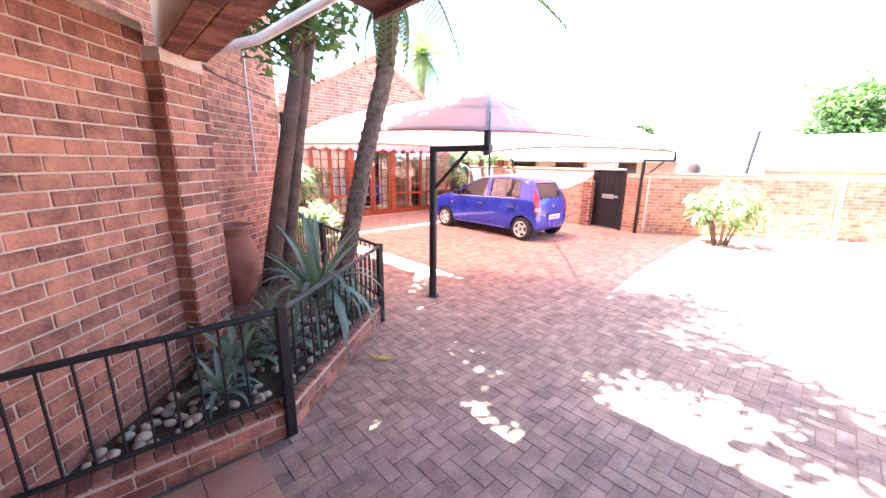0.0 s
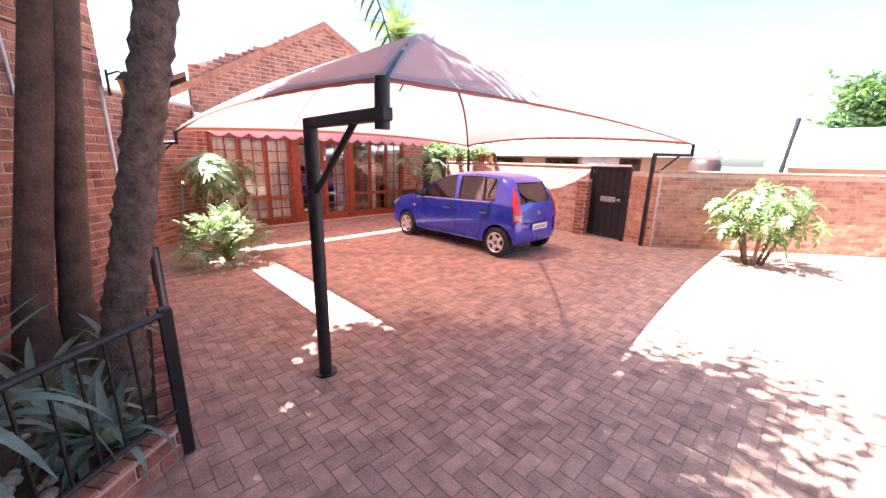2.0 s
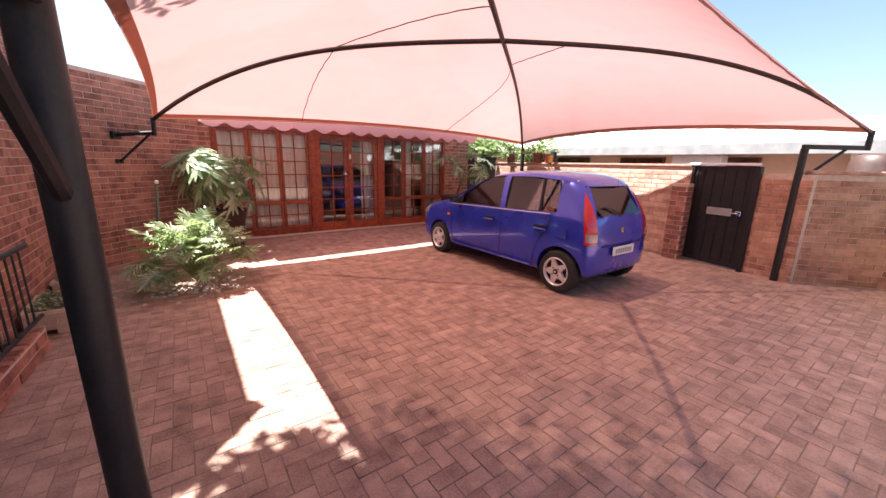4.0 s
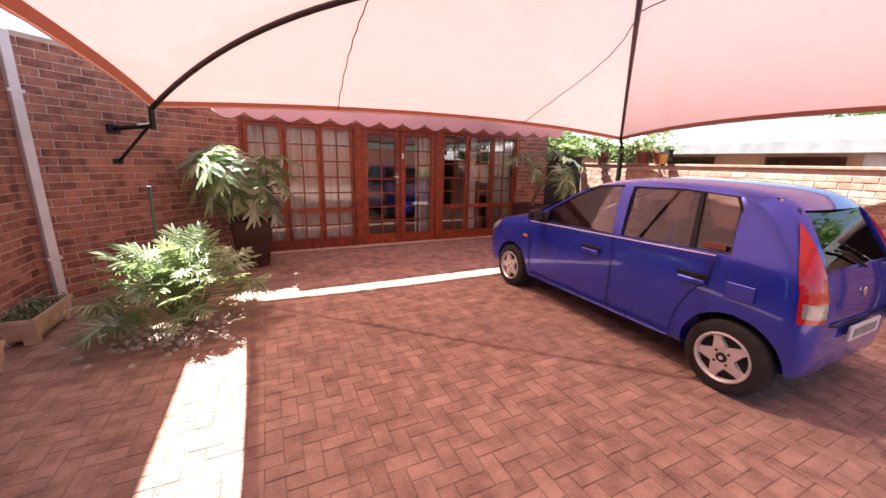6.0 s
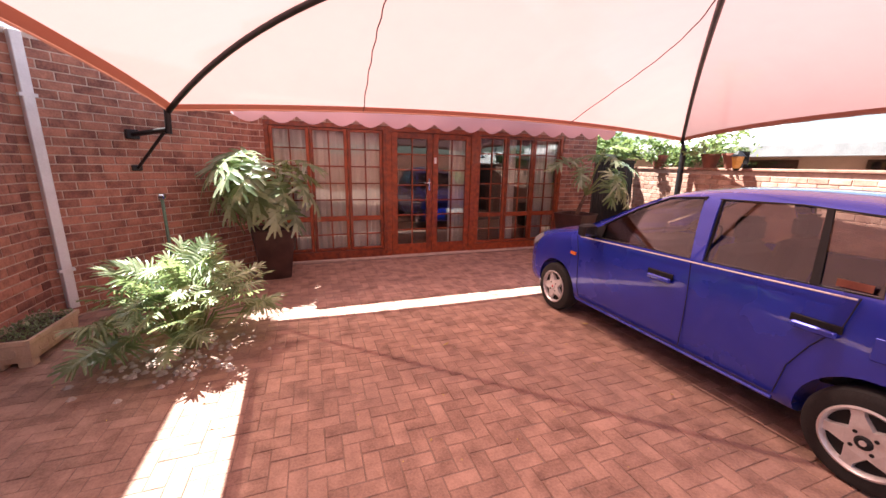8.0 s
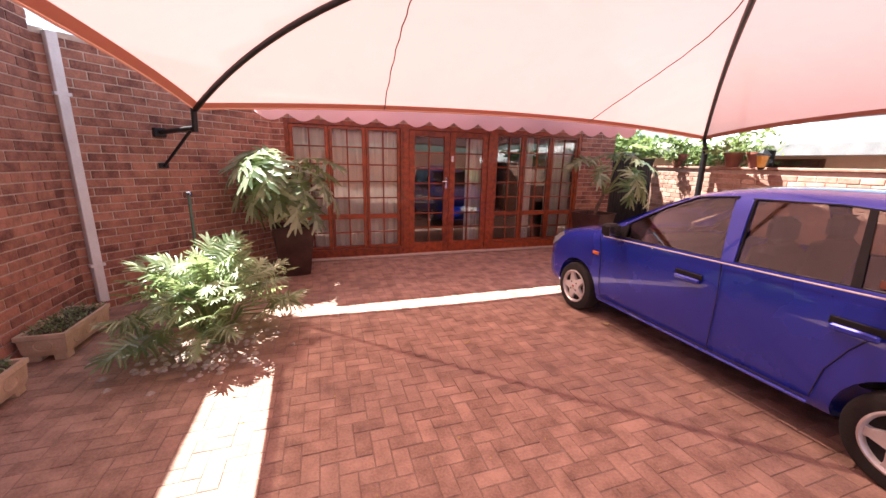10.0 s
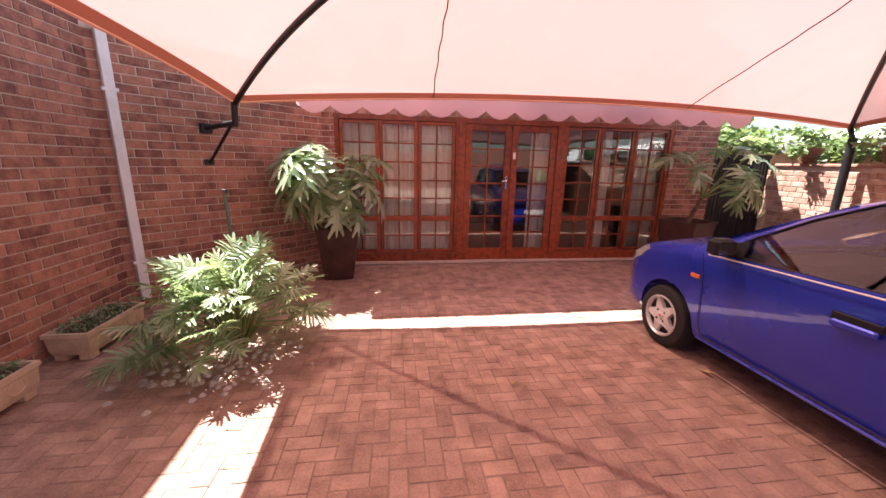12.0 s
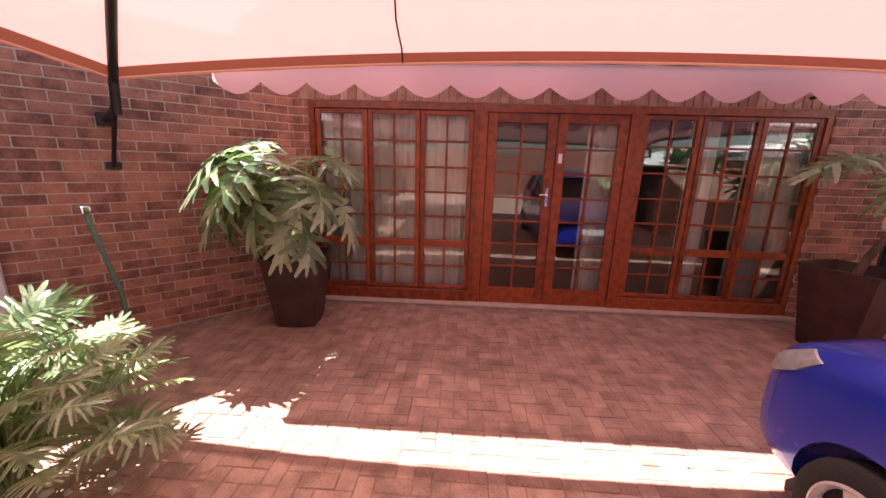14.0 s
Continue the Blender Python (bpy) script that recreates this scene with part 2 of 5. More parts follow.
# ---- mesh builder ----
class Build:
    def __init__(self):
        self.v, self.f = [], []

    def add(self, verts, faces):
        k = len(self.v)
        self.v += [tuple(p) for p in verts]
        self.f += [tuple(i + k for i in f) for f in faces]
        return self

    def box(self, lo, hi, m=None, bev=0.0):
        """Box between two corners; bev: chamfer of all upright and top edges."""
        (x0, y0, z0), (x1, y1, z1) = lo, hi
        if bev:
            b = bev
            ring = lambda i, z: [(x0 + i + b, y0 + i, z), (x1 - i - b, y0 + i, z), (x1 - i, y0 + i + b, z), (x1 - i, y1 - i - b, z), (x1 - i - b, y1 - i, z), (x0 + i + b, y1 - i, z), (x0 + i, y1 - i - b, z), (x0 + i, y0 + i + b, z)]
            vs = ring(b, z0) + ring(0, z0 + b) + ring(0, z1 - b) + ring(b, z1)
            fs = [tuple(range(7, -1, -1)), tuple(range(24, 32))]
            fs += [(8 * r + i, 8 * r + (i + 1) % 8, 8 * r + 8 + (i + 1) % 8, 8 * r + 8 + i) for r in range(3) for i in range(8)]
        else:
            vs = [(x, y, z) for z in (z0, z1) for x, y in ((x0, y0), (x1, y0), (x1, y1), (x0, y1))]
            fs = [(3, 2, 1, 0), (4, 5, 6, 7), (0, 1, 5, 4), (1, 2, 6, 5), (2, 3, 7, 6), (3, 0, 4, 7)]
        return self.add([m @ Vector(p) for p in vs] if m else vs, fs)

    def tube(self, pts, radii, n=8, caps=True):
        """Round bar along points; radii: one or a list."""
        pts = [Vector(p) for p in pts]
        if not hasattr(radii, "__len__"):
            radii = [radii] * len(pts)
        vs, up = [], None
        for i, p in enumerate(pts):
            d = (pts[min(i + 1, len(pts) - 1)] - pts[max(i - 1, 0)]).normalized()
            if up is None:
                up = Vector((0, 0, 1)) if abs(d.z) < 0.9 else Vector((1, 0, 0))
            a = d.cross(up).normalized()
            b = a.cross(d).normalized()
            up = b
            vs += [p + radii[i] * (math.cos(2 * math.pi * k / n) * a + math.sin(2 * math.pi * k / n) * b) for k in range(n)]
        fs = [(i * n + k, i * n + (k + 1) % n, (i + 1) * n + (k + 1) % n, (i + 1) * n + k) for i in range(len(pts) - 1) for k in range(n)]
        if caps:
            fs += [tuple(range(n - 1, -1, -1)), tuple(range((len(pts) - 1) * n, len(pts) * n))]
        return self.add(vs, fs)

    def lathe(self, profile, n=24, m=None, square=0.0):
        """Turned shape from (radius, height) pairs; square: 0 round to 1 boxy."""
        vs = []
        for r, z in profile:
            for k in range(n):
                a = 2 * math.pi * k / n
                c, s = math.cos(a), math.sin(a)
                q = (1 - square) + square / max(abs(c), abs(s))
                vs.append(Vector((r * c * q, r * s * q, z)))
        fs = [(i * n + k, i * n + (k + 1) % n, (i + 1) * n + (k + 1) % n, (i + 1) * n + k) for i in range(len(profile) - 1) for k in range(n)]
        fs += [tuple(range(n - 1, -1, -1)), tuple(range((len(profile) - 1) * n, len(profile) * n))]
        return self.add([m @ p for p in vs] if m else vs, fs)

    def prism(self, poly, d0, d1, place):
        """Flat outline, pushed from depth d0 to d1; place maps (u, v, d) to a point."""
        n = len(poly)
        vs = [place(u, v, d0) for u, v in poly] + [place(u, v, d1) for u, v in poly]
        return self.add(vs, [tuple(range(n - 1, -1, -1)), tuple(range(n, 2 * n))] + [(i, (i + 1) % n, n + (i + 1) % n, n + i) for i in range(n)])

    def mesh(self, name, mat, smooth=False, fix=True):
        me = bpy.data.meshes.new(name)
        me.from_pydata(self.v, [], self.f)
        if fix and len(self.f) < 30000:
            bm = bmesh.new()
            bm.from_mesh(me)
            bmesh.ops.recalc_face_normals(bm, faces=bm.faces)
            bm.to_mesh(me)
            bm.free()
        me.materials.append(mat)
        if smooth:
            me.polygons.foreach_set("use_smooth", [True] * len(me.polygons))
            me.set_sharp_from_angle(angle=radians(40))
        me.update()
        return me


def part(name, b, mat, parent=None, label="", smooth=False, m=None):
    """One mesh object under its thing or part."""
    me = b.mesh(name, mat, smooth) if isinstance(b, Build) else b
    ob = new(name, me)
    if parent is not None:
        ob.parent = parent
    if m is not None:
        ob.matrix_basis = m
    if label:
        ob["label"] = label
    return ob


def thing(name, label, category, m=None, group="", kind=""):
    ob = new(name)
    ob.empty_display_size = 0.1
    if m is not None:
        ob.matrix_basis = m
    return tagged(ob, label, category, group, kind)


def solid(name, b, mat, label, category, kind="structure", smooth=False, m=None, group=""):
    return tagged(part(name, b, mat, None, "", smooth, m), label, category, group, kind)


# ---- brick walls: core with recessed mortar, bricks proud on the seen face ----
BL, BH, BT, J, COURSE = 0.222, 0.073, 0.03, 0.011, 0.0845
BRICK_BOX = Build().box((0, -0.008, 0), (BL, BT - 0.008, BH), None, 0.004)
HALF_BOX = Build().box((0, -0.008, 0), ((BL - J) / 2, BT - 0.008, BH), None, 0.004)
brick_meshes = {}
MAX_PARTS = 300


def brick_face(parent, place, length, z0, top, holes=(), near=None, mat=None, singles=True, rowlock=False):
    """Bricks over a face of the given length; place: matrix with x along, -y out of the wall. top: height at a distance along.
    holes: (u0, u1, z0, z1). near: test by (u, z) for those that are single objects."""
    mat = mat or BRICK
    rnd = random.Random(int(length * 1000) + int(z0 * 77))
    single, rest = [], Build()
    for c in range(int((max(top(0), top(length), top(length / 2)) - z0) / COURSE)):
        z = z0 + c * COURSE
        u = -(BL + J) / 2 * (c % 2)
        while u < length - 0.02:
            a, b = max(u, 0), min(u + BL, length)
            u += BL + J
            if b - a < 0.04 or z + BH > top((a + b) / 2):
                continue
            spans = [(a, b)]
            for h0, h1, hz0, hz1 in holes:
                if hz0 - BH * 0.6 < z < hz1 - 0.01:
                    spans = [s for p, q in spans for s in ((p, min(q, h0)), (max(p, h1), q)) if s[1] - s[0] > 0.03]
            for p, q in spans:
                whole = abs(q - p - BL) < 0.002
                if singles and whole and (near is None or near(p, z)) and len(single) < MAX_PARTS:
                    single.append((p, z))
                else:
                    t = pose(p, rnd.uniform(-0.002, 0.002), z, 0, 0, 0)
                    rest.box((0, -0.008, 0), (q - p, BT - 0.008, BH), place @ t, 0.004)
    key = mat.name
    if key not in brick_meshes:
        brick_meshes[key] = BRICK_BOX.mesh("brick", mat)
    inv = parent.matrix_basis.inverted()
    for p, z in single:
        part("brick", brick_meshes[key], None, parent, "", False, inv @ place @ pose(p, rnd.uniform(-0.003, 0.003), z, rnd.uniform(-0.4, 0.4), 0, rnd.uniform(-0.4, 0.4)))
    if rest.v:
        b = Build().add([inv @ Vector(v) for v in rest.v], rest.f)
        tagged(part("brickwork", b, mat, parent), kind="stuff")


def wall_core(name, a, b, z0, top, thick, label, holes=(), mat=None):
    """Upright slab from a to b (plan), seen face on the line, body behind it (to the left of a->b). Returns the slab and its face matrix."""
    a, b = Vector((*a, 0)), Vector((*b, 0))
    d = (b - a)
    length, ang = d.length, math.degrees(math.atan2(d.y, d.x))
    place = pose(a.x, a.y, 0, 0, 0, ang)
    bl = Build()
    us = sorted({0.0, length} | {h for hole in holes for h in hole[:2]} | ({length / 2} if top(length / 2) > max(top(0), top(length)) + 0.01 else set()))
    for u0, u1 in zip(us, us[1:]):
        hs = [h for h in holes if h[0] <= u0 + 1e-6 and h[1] >= u1 - 1e-6]
        parts = [(z0, None)] if not hs else ([(z0, hs[0][2])] if hs[0][2] > z0 + 0.01 else []) + [(hs[0][3], None)]
        for s0, s1 in parts:
            t0, t1 = (top(u0), top(u1)) if s1 is None else (s1, s1)
            bl.add([place @ Vector(p) for p in ((u0, 0, s0), (u1, 0, s0), (u1, thick, s0), (u0, thick, s0), (u0, 0, t0), (u1, 0, t1), (u1, thick, t1), (u0, thick, t0))],
                   [(3, 2, 1, 0), (4, 5, 6, 7), (0, 1, 5, 4), (1, 2, 6, 5), (2, 3, 7, 6), (3, 0, 4, 7)])
    ob = solid(name, bl, mat or MORTAR, label, "wall")
    return ob, place, length


flat = lambda h: (lambda u: h)

# ---- ground ----
solid("ground", Build().box((-400, -400, -0.4), (400, 400, -0.0045)), JOINT, "bare brown earth under and beyond the paved yard", "ground")
floor_paving = tagged(new("pavement", None), "red-brown herringbone brick paving of the driveway", "paving", "", "structure")

# ---- house on the west: porch wall, recessed wall, tall corner, chamfered corner wall ----
W1A, W1B = (-2.6, 0.1), (0.06, 2.76)
wall_porch, place_porch, len_porch = wall_core("wall_porch", W1A, W1B, 0, flat(2.6), 0.22, "red face-brick wall of the covered porch")
wall_pier, place_pier, len_pier = wall_core("wall_pier", (0.12, 2.66), (0.4, 2.94), 0, flat(2.46), 0.35, "narrow brick pier carrying the porch beam")
wall_recess, place_recess, len_recess = wall_core("wall_recess", (-0.6, 3.26), (1.92, 5.78), 0, flat(4.0), 0.25, "tall red face-brick house wall behind the planter")
# unseen upper height chosen so the wall's shadow edges the sun strip
wall_west, place_west, len_west = wall_core("wall_west", (1.78, 5.80), (1.78, 8.25), 0, flat(4.2), 0.25, "red face-brick house wall beside the driveway, raised out of view to cast shade")
wall_chamfer, place_chamfer, len_chamfer = wall_core("wall_chamfer", (1.78, 8.25), (3.46, 9.93), 0, flat(2.68), 0.22, "diagonal red face-brick corner wall")
NX0, NX1 = 3.46, 9.72
WIN0, WIN1, DOORH = 3.62, 8.93, 2.2


def gable(u):
    x = NX0 + u
    return 4.85 - 0.475 * abs(x - 6.45) if x > 3.0 else 2.8


wall_north, place_north, len_north = wall_core("wall_north", (NX0, 9.93), (NX1, 9.93), 0, gable, 0.25, "red face-brick gable wall with glazed doors", [(WIN0 - NX0, WIN1 - NX0, 0.0, DOORH)])
solid("trim", Build().prism([(2.95, gable(-0.5) - 0.1), (6.45, 4.76), (9.95, gable(6.5) - 0.1), (9.95, gable(6.5) + 0.06), (6.45, 4.94), (2.95, gable(-0.5) + 0.06)], 9.88, 10.22, lambda u, v, d: (u, d, v)), BRICK, "brick-on-edge coping along the gable", "coping")
solid("wall_back", Build().box((-6, -6.2, 0), (-5.8, 1, 4)).box((-6, -6.4, 0), (14, -6.2, 2.2)).box((-6, 0.9, 0), (-2.6, 1.1, 4)), BRICK, "plain brick walls closing the yard", "wall")
# room behind the glazed doors; its dimness is in the dark wall colour
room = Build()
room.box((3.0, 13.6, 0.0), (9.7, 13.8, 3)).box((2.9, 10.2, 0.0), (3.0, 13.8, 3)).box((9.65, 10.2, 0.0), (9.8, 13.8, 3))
solid("wall_room", room, INSIDE, "plastered walls of the room indoors, dimness put into their colour", "wall")
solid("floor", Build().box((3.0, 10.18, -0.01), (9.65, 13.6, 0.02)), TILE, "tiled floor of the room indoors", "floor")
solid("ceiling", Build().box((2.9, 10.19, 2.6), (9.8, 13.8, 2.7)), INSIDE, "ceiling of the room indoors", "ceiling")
# roofs
roof = Build()
roof.prism([(-6.2, 4.05), (1.78, 4.0), (1.78, 4.12), (-6.2, 4.4)], 5.9, 8.2, lambda u, v, d: (u, d, v))
roof.add([(-3.2, 0.68, 4.0), (1.9, 5.78, 4.0), (-1.5, 9.3, 4.0), (-6.6, 4.2, 4.0), (-3.2, 0.68, 4.1), (1.9, 5.78, 4.1), (-1.5, 9.3, 4.1), (-6.6, 4.2, 4.1)], [(3, 2, 1, 0), (4, 5, 6, 7), (0, 1, 5, 4), (1, 2, 6, 5), (2, 3, 7, 6), (3, 0, 4, 7)])
solid("roof", roof, ROOF_TILE, "dark tiled roof of the house", "roof")
solid("roof_north", Build().prism([(2.8, 3.05), (6.45, 4.8), (10.1, 3.05), (10.1, 2.95), (6.45, 4.7), (2.8, 2.95)], 10.2, 14.2, lambda u, v, d: (u, d, v)), ROOF_TILE, "dark tiled roof behind the gable", "roof")
# porch: beam, ceiling, platform
beam = solid("porch_beam", Build().box((0.14, -6.0, 2.46), (0.42, 2.9, 2.86)), MORTAR, "brick-clad porch beam on the pier", "beam")
beam_tiles = Build()
for i in range(100):
    y = 2.86 - i * 0.0845
    beam_tiles.box((0.142, y - 0.073, 2.45), (0.248, y, 2.47), None, 0.003)
    beam_tiles.box((0.259, y - 0.073, 2.45), (0.418, y, 2.47), None, 0.003)
tagged(part("brick_soffit", beam_tiles, BRICK, beam), kind="stuff")
solid("ceiling_porch", Build().box((-6, -6.2, 2.75), (0.14, 2.6, 2.8)), WOOD_DARK, "dark boarded ceiling of the porch", "ceiling")
solid("roof_porch", Build().prism([(-6, 3.9), (1.2, 2.72), (1.2, 2.86), (-6, 4.04)], -6.2, 1.9, lambda u, v, d: (u, d, v)), ROOF_TILE, "dark tiled porch roof with its eave", "roof")
solid("fascia", Build().box((1.2, -6.2, 2.68), (1.24, 1.9, 2.9)), WOOD_DARK, "dark timber fascia board at the eave", "fascia")
platform = solid("platform", Build().box((-5.8, -6.2, -0.1), (0.2, 1.78, 0.02)), JOINT, "low tiled porch platform", "floor")
tile_me = Build().box((0, 0, 0), (0.296, 0.296, 0.014), None, 0.003).mesh("tile", TILE)
for i in range(7):
    for j in range(12):
        part("tile", tile_me, None, platform, "", False, pose(0.2 - 0.3 * (i + 1), 1.78 - 0.3 * (j + 1), 0.018))

# ---- east boundary: low brick walls, gate, neighbour ----
ew = [(10.98, 10.4), (10.28, 4.52)]
wall_east, place_east, len_east = wall_core("wall_east", ew[0], ew[1], 0, flat(1.6), 0.22, "low red brick boundary wall")
wall_gate, place_gate, len_gate = wall_core("wall_gate", (10.14, 3.58), (10.0, 2.95), 0, flat(1.52), 0.25, "red brick gate pier beside the black gate")
E0, EDIR = Vector((10.05, 3.0)), Vector((0.616, -0.788))
E1 = E0 + EDIR * 14
wall_south_east, place_se, len_se = wall_core("wall_south_east", E0, E1, -0.2, flat(1.53), 0.22, "long low red brick boundary wall")
pier_gate = solid("gate_pier", Build().box((10.1, 4.46, 0), (10.36, 4.72, 1.32)), MORTAR, "short red brick pier beside the gate", "pier")
brick_face(pier_gate, pose(10.1, 4.72, 0, 0, 0, -90), 0.26, 0.01, flat(1.32), singles=False)
brick_face(pier_gate, pose(10.1, 4.46, 0, 0, 0, 0), 0.26, 0.01, flat(1.32), singles=False)

# ---- glazed doors and windows in the gable wall ----
FY = 9.96


def bars(b, x0, x1, z0, z1, w, y0, y1):
    b.box((x0, y0, z0), (x1, y1, z1), None, w)


def glazed_leaf(parent, x0, x1, grids, z0, z1, stile, y):
    """One sash: stiles, rails, glazing bars and panes. grids: (z0, z1, cols, rows) of each glazed field."""
    for a in (x0, x1 - stile):
        part("stile", Build().box((a, y, z0), (a + stile, y + 0.045, z1), None, 0.004), WOOD, parent)
    edges = [z0] + [g[i] for g in grids for i in (0, 1)] + [z1]
    for a, c in zip(edges[::2], edges[1::2]):
        part("rail", Build().box((x0 + stile, y + 0.002, a), (x1 - stile, y + 0.043, c), None, 0.004), WOOD, parent)
    for g0, g1, cols, rows in grids:
        w, h = (x1 - x0 - 2 * stile) / cols, (g1 - g0) / rows
        bb = Build()
        for i in range(1, cols):
            bb.box((x0 + stile + i * w - 0.011, y + 0.006, g0), (x0 + stile + i * w + 0.011, y + 0.038, g1), None, 0.003)
        for j in range(1, rows):
            bb.box((x0 + stile, y + 0.008, g0 + j * h - 0.011), (x1 - stile, y + 0.036, g0 + j * h + 0.011), None, 0.003)
        part("glazing_bar", bb, WOOD, parent)
        pane = Build().box((0, 0, 0), (w - 0.004, 0.004, h - 0.004)).mesh("pane", GLASS)
        for i in range(cols):
            for j in range(rows):
                p = part("pane", pane, None, parent, "", False, pose(x0 + stile + i * w + 0.002, y + 0.02, g0 + j * h + 0.002, random.uniform(-0.25, 0.25), 0, random.uniform(-0.35, 0.35)))
                p.visible_shadow = False


def window_unit(name, x0, x1, label):
    w = thing(name, label, "window", None, "glazed front", "structure")
    part("window_frame", Build().box((x0, FY - 0.02, 0.02), (x0 + 0.06, FY + 0.1, DOORH)).box((x1 - 0.06, FY - 0.02, 0.02), (x1, FY + 0.1, DOORH)).box((x0 + 0.06, FY - 0.02, DOORH - 0.07), (x1 - 0.06, FY + 0.1, DOORH)), WOOD, w)
    part("window_sill", Build().box((x0 + 0.06, FY - 0.03, 0.02), (x1 - 0.06, FY + 0.1, 0.16), None, 0.006), WOOD, w)
    step = (x1 - x0 - 0.12) / 3
    for i in range(3):
        a = x0 + 0.06 + i * step
        glazed_leaf(w, a + 0.004, a + step - 0.004, [(0.21, 0.66, 2, 2), (0.74, 2.08, 2, 5)], 0.165, DOORH - 0.075, 0.05, FY)
    return w


window_unit("window_1", WIN0, 5.44, "three varnished hardwood casements with small panes and lace curtains")
window_unit("window_2", 7.05, WIN1, "three varnished hardwood casements with small panes, curtains drawn aside")
door_frame = thing("door_1", "varnished hardwood double door with small glass panes, closed", "door", None, "glazed front", "structure")
part("door_frame", Build().box((5.44, FY - 0.025, 0.02), (5.52, FY + 0.1, DOORH)).box((6.97, FY - 0.025, 0.02), (7.05, FY + 0.1, DOORH)).box((5.52, FY - 0.025, DOORH - 0.08), (6.97, FY + 0.1, DOORH)), WOOD, door_frame)
for a, b in ((5.525, 6.242), (6.248, 6.965)):
    glazed_leaf(door_frame, a, b, [(0.22, 2.02, 2, 7)], 0.03, DOORH - 0.085, 0.1, FY - 0.012)
hp = part("door_handle", Build().box((6.17, FY - 0.022, 1.16), (6.205, FY - 0.012, 1.36), None, 0.003).tube([(6.187, FY - 0.02, 1.29), (6.187, FY - 0.06, 1.29)], 0.008).tube([(6.187, FY - 0.06, 1.29), (6.10, FY - 0.062, 1.285)], 0.009), CHROME, door_frame, "brushed brass lever handle on a plate")
part("door_sign", Build().box((6.275, FY - 0.016, 1.62), (6.315, FY - 0.0125, 1.72)), WHITE, door_frame, "small white sticker")
solid("threshold", Build().box((3.5, 9.86, 0.0), (9.0, 10.2, 0.03), None, 0.005), MORTAR, "pale mortar threshold along the glazed front", "threshold")
soldier = Build()
for i in range(62):
    x = 3.55 + i * 0.0867
    soldier.box((x, 9.915, 2.205), (x + 0.075, 9.96, 2.425), None, 0.003)
solid("lintel", soldier, BRICK_LIGHTENED, "soldier course of bricks over the glazed front", "lintel")


def curtain(x0, x1, z0, z1, y, label, folds):
    n = max(12, int((x1 - x0) * 60))
    b = Build()
    vs = []
    for i in range(n + 1):
        x = x0 + (x1 - x0) * i / n
        k = 0.03 * math.sin(folds * 2 * math.pi * i / n) + 0.012 * math.sin(folds * 5.3 * i / n + 1)
        vs += [(x, y + k, z0), (x + 0.01 * math.sin(i), y + k * 0.7, z1)]
    b.add(vs, [(2 * i, 2 * i + 2, 2 * i + 3, 2 * i + 1) for i in range(n)])
    ob = solid("curtain", b, CURTAIN, label, "curtain", "", True, None, "curtains")
    return ob


curtain(3.66, 5.42, 0.06, 2.16, 10.08, "cream lace curtain drawn behind the casements", 14)
curtain(6.62, 6.94, 0.06, 2.16, 10.14, "narrow cream curtain behind the door leaf", 3)
curtain(7.72, 8.0, 0.06, 2.16, 10.15, "cream curtain gathered aside", 3)
curtain(8.3, 8.88, 0.06, 2.16, 10.13, "cream curtain hanging in loose folds", 6)

# ---- awning over the glazed front ----
awning = thing("awning", "faded rose canvas awning with a scalloped valance", "awning")
AX0, AX1, AYF, AZF, AZB = 3.42, 9.02, 8.74, 2.30, 2.6
nb = 60
vs, fs = [], []
for i in range(nb + 1):
    x = AX0 + (AX1 - AX0) * i / nb
    for j in range(7):
        t = j / 6
        vs.append((x, 9.92 + (AYF - 9.92) * t, AZB + (AZF - AZB) * t - 0.03 * math.sin(math.pi * t) - 0.006 * math.sin(i * 0.9) * t))
fs = [(i * 7 + j, i * 7 + j + 1, (i + 1) * 7 + j + 1, (i + 1) * 7 + j) for i in range(nb) for j in range(6)]
part("canvas", Build().add(vs, fs), AWNING, awning, "", True)
NS = 16
vs, fs = [], []
for i in range(NS * 10 + 1):
    x = AX0 + (AX1 - AX0) * i / (NS * 10)
    drop = 0.165 + 0.085 * abs(math.sin(math.pi * i / 10))
    k = 0.012 * math.sin(i * 0.21) + 0.01 * math.sin(i * 0.05)
    vs += [(x, AYF, AZF), (x, AYF - 0.015 + k * 0.5, AZF - drop * 0.5), (x, AYF - 0.01 + k, AZF - drop)]
fs = [(i * 3 + j, i * 3 + 3 + j, i * 3 + 4 + j, i * 3 + 1 + j) for i in range(NS * 10) for j in (0, 1)]
part("valance", Build().add(vs, fs), AWNING, awning, "", True)
for x in (AX0, AX1):
    vs, fs = [], []
    for i in range(41):
        y = AYF + (9.9 - AYF) * i / 40
        top = AZF + (AZB - AZF) * i / 40
        vs += [(x, y, top), (x + 0.01 * math.sin(i), y, top - 0.1 - 0.07 * abs(math.sin(math.pi * i / 10)))]
    fs = [(2 * i, 2 * i + 2, 2 * i + 3, 2 * i + 1) for i in range(40)]
    part("side_valance", Build().add(vs, fs), AWNING, awning)
part("front_rail", Build().tube([(AX0, AYF + 0.01, AZF - 0.012), (AX1, AYF + 0.01, AZF - 0.012)], 0.014), BLACK, awning)
for x in (AX0 + 0.4, 6.2, AX1 - 0.4):
    part("arm", Build().tube([(x, 9.9, 2.3), (x, AYF + 0.02, AZF - 0.02)], 0.014), BLACK, awning)

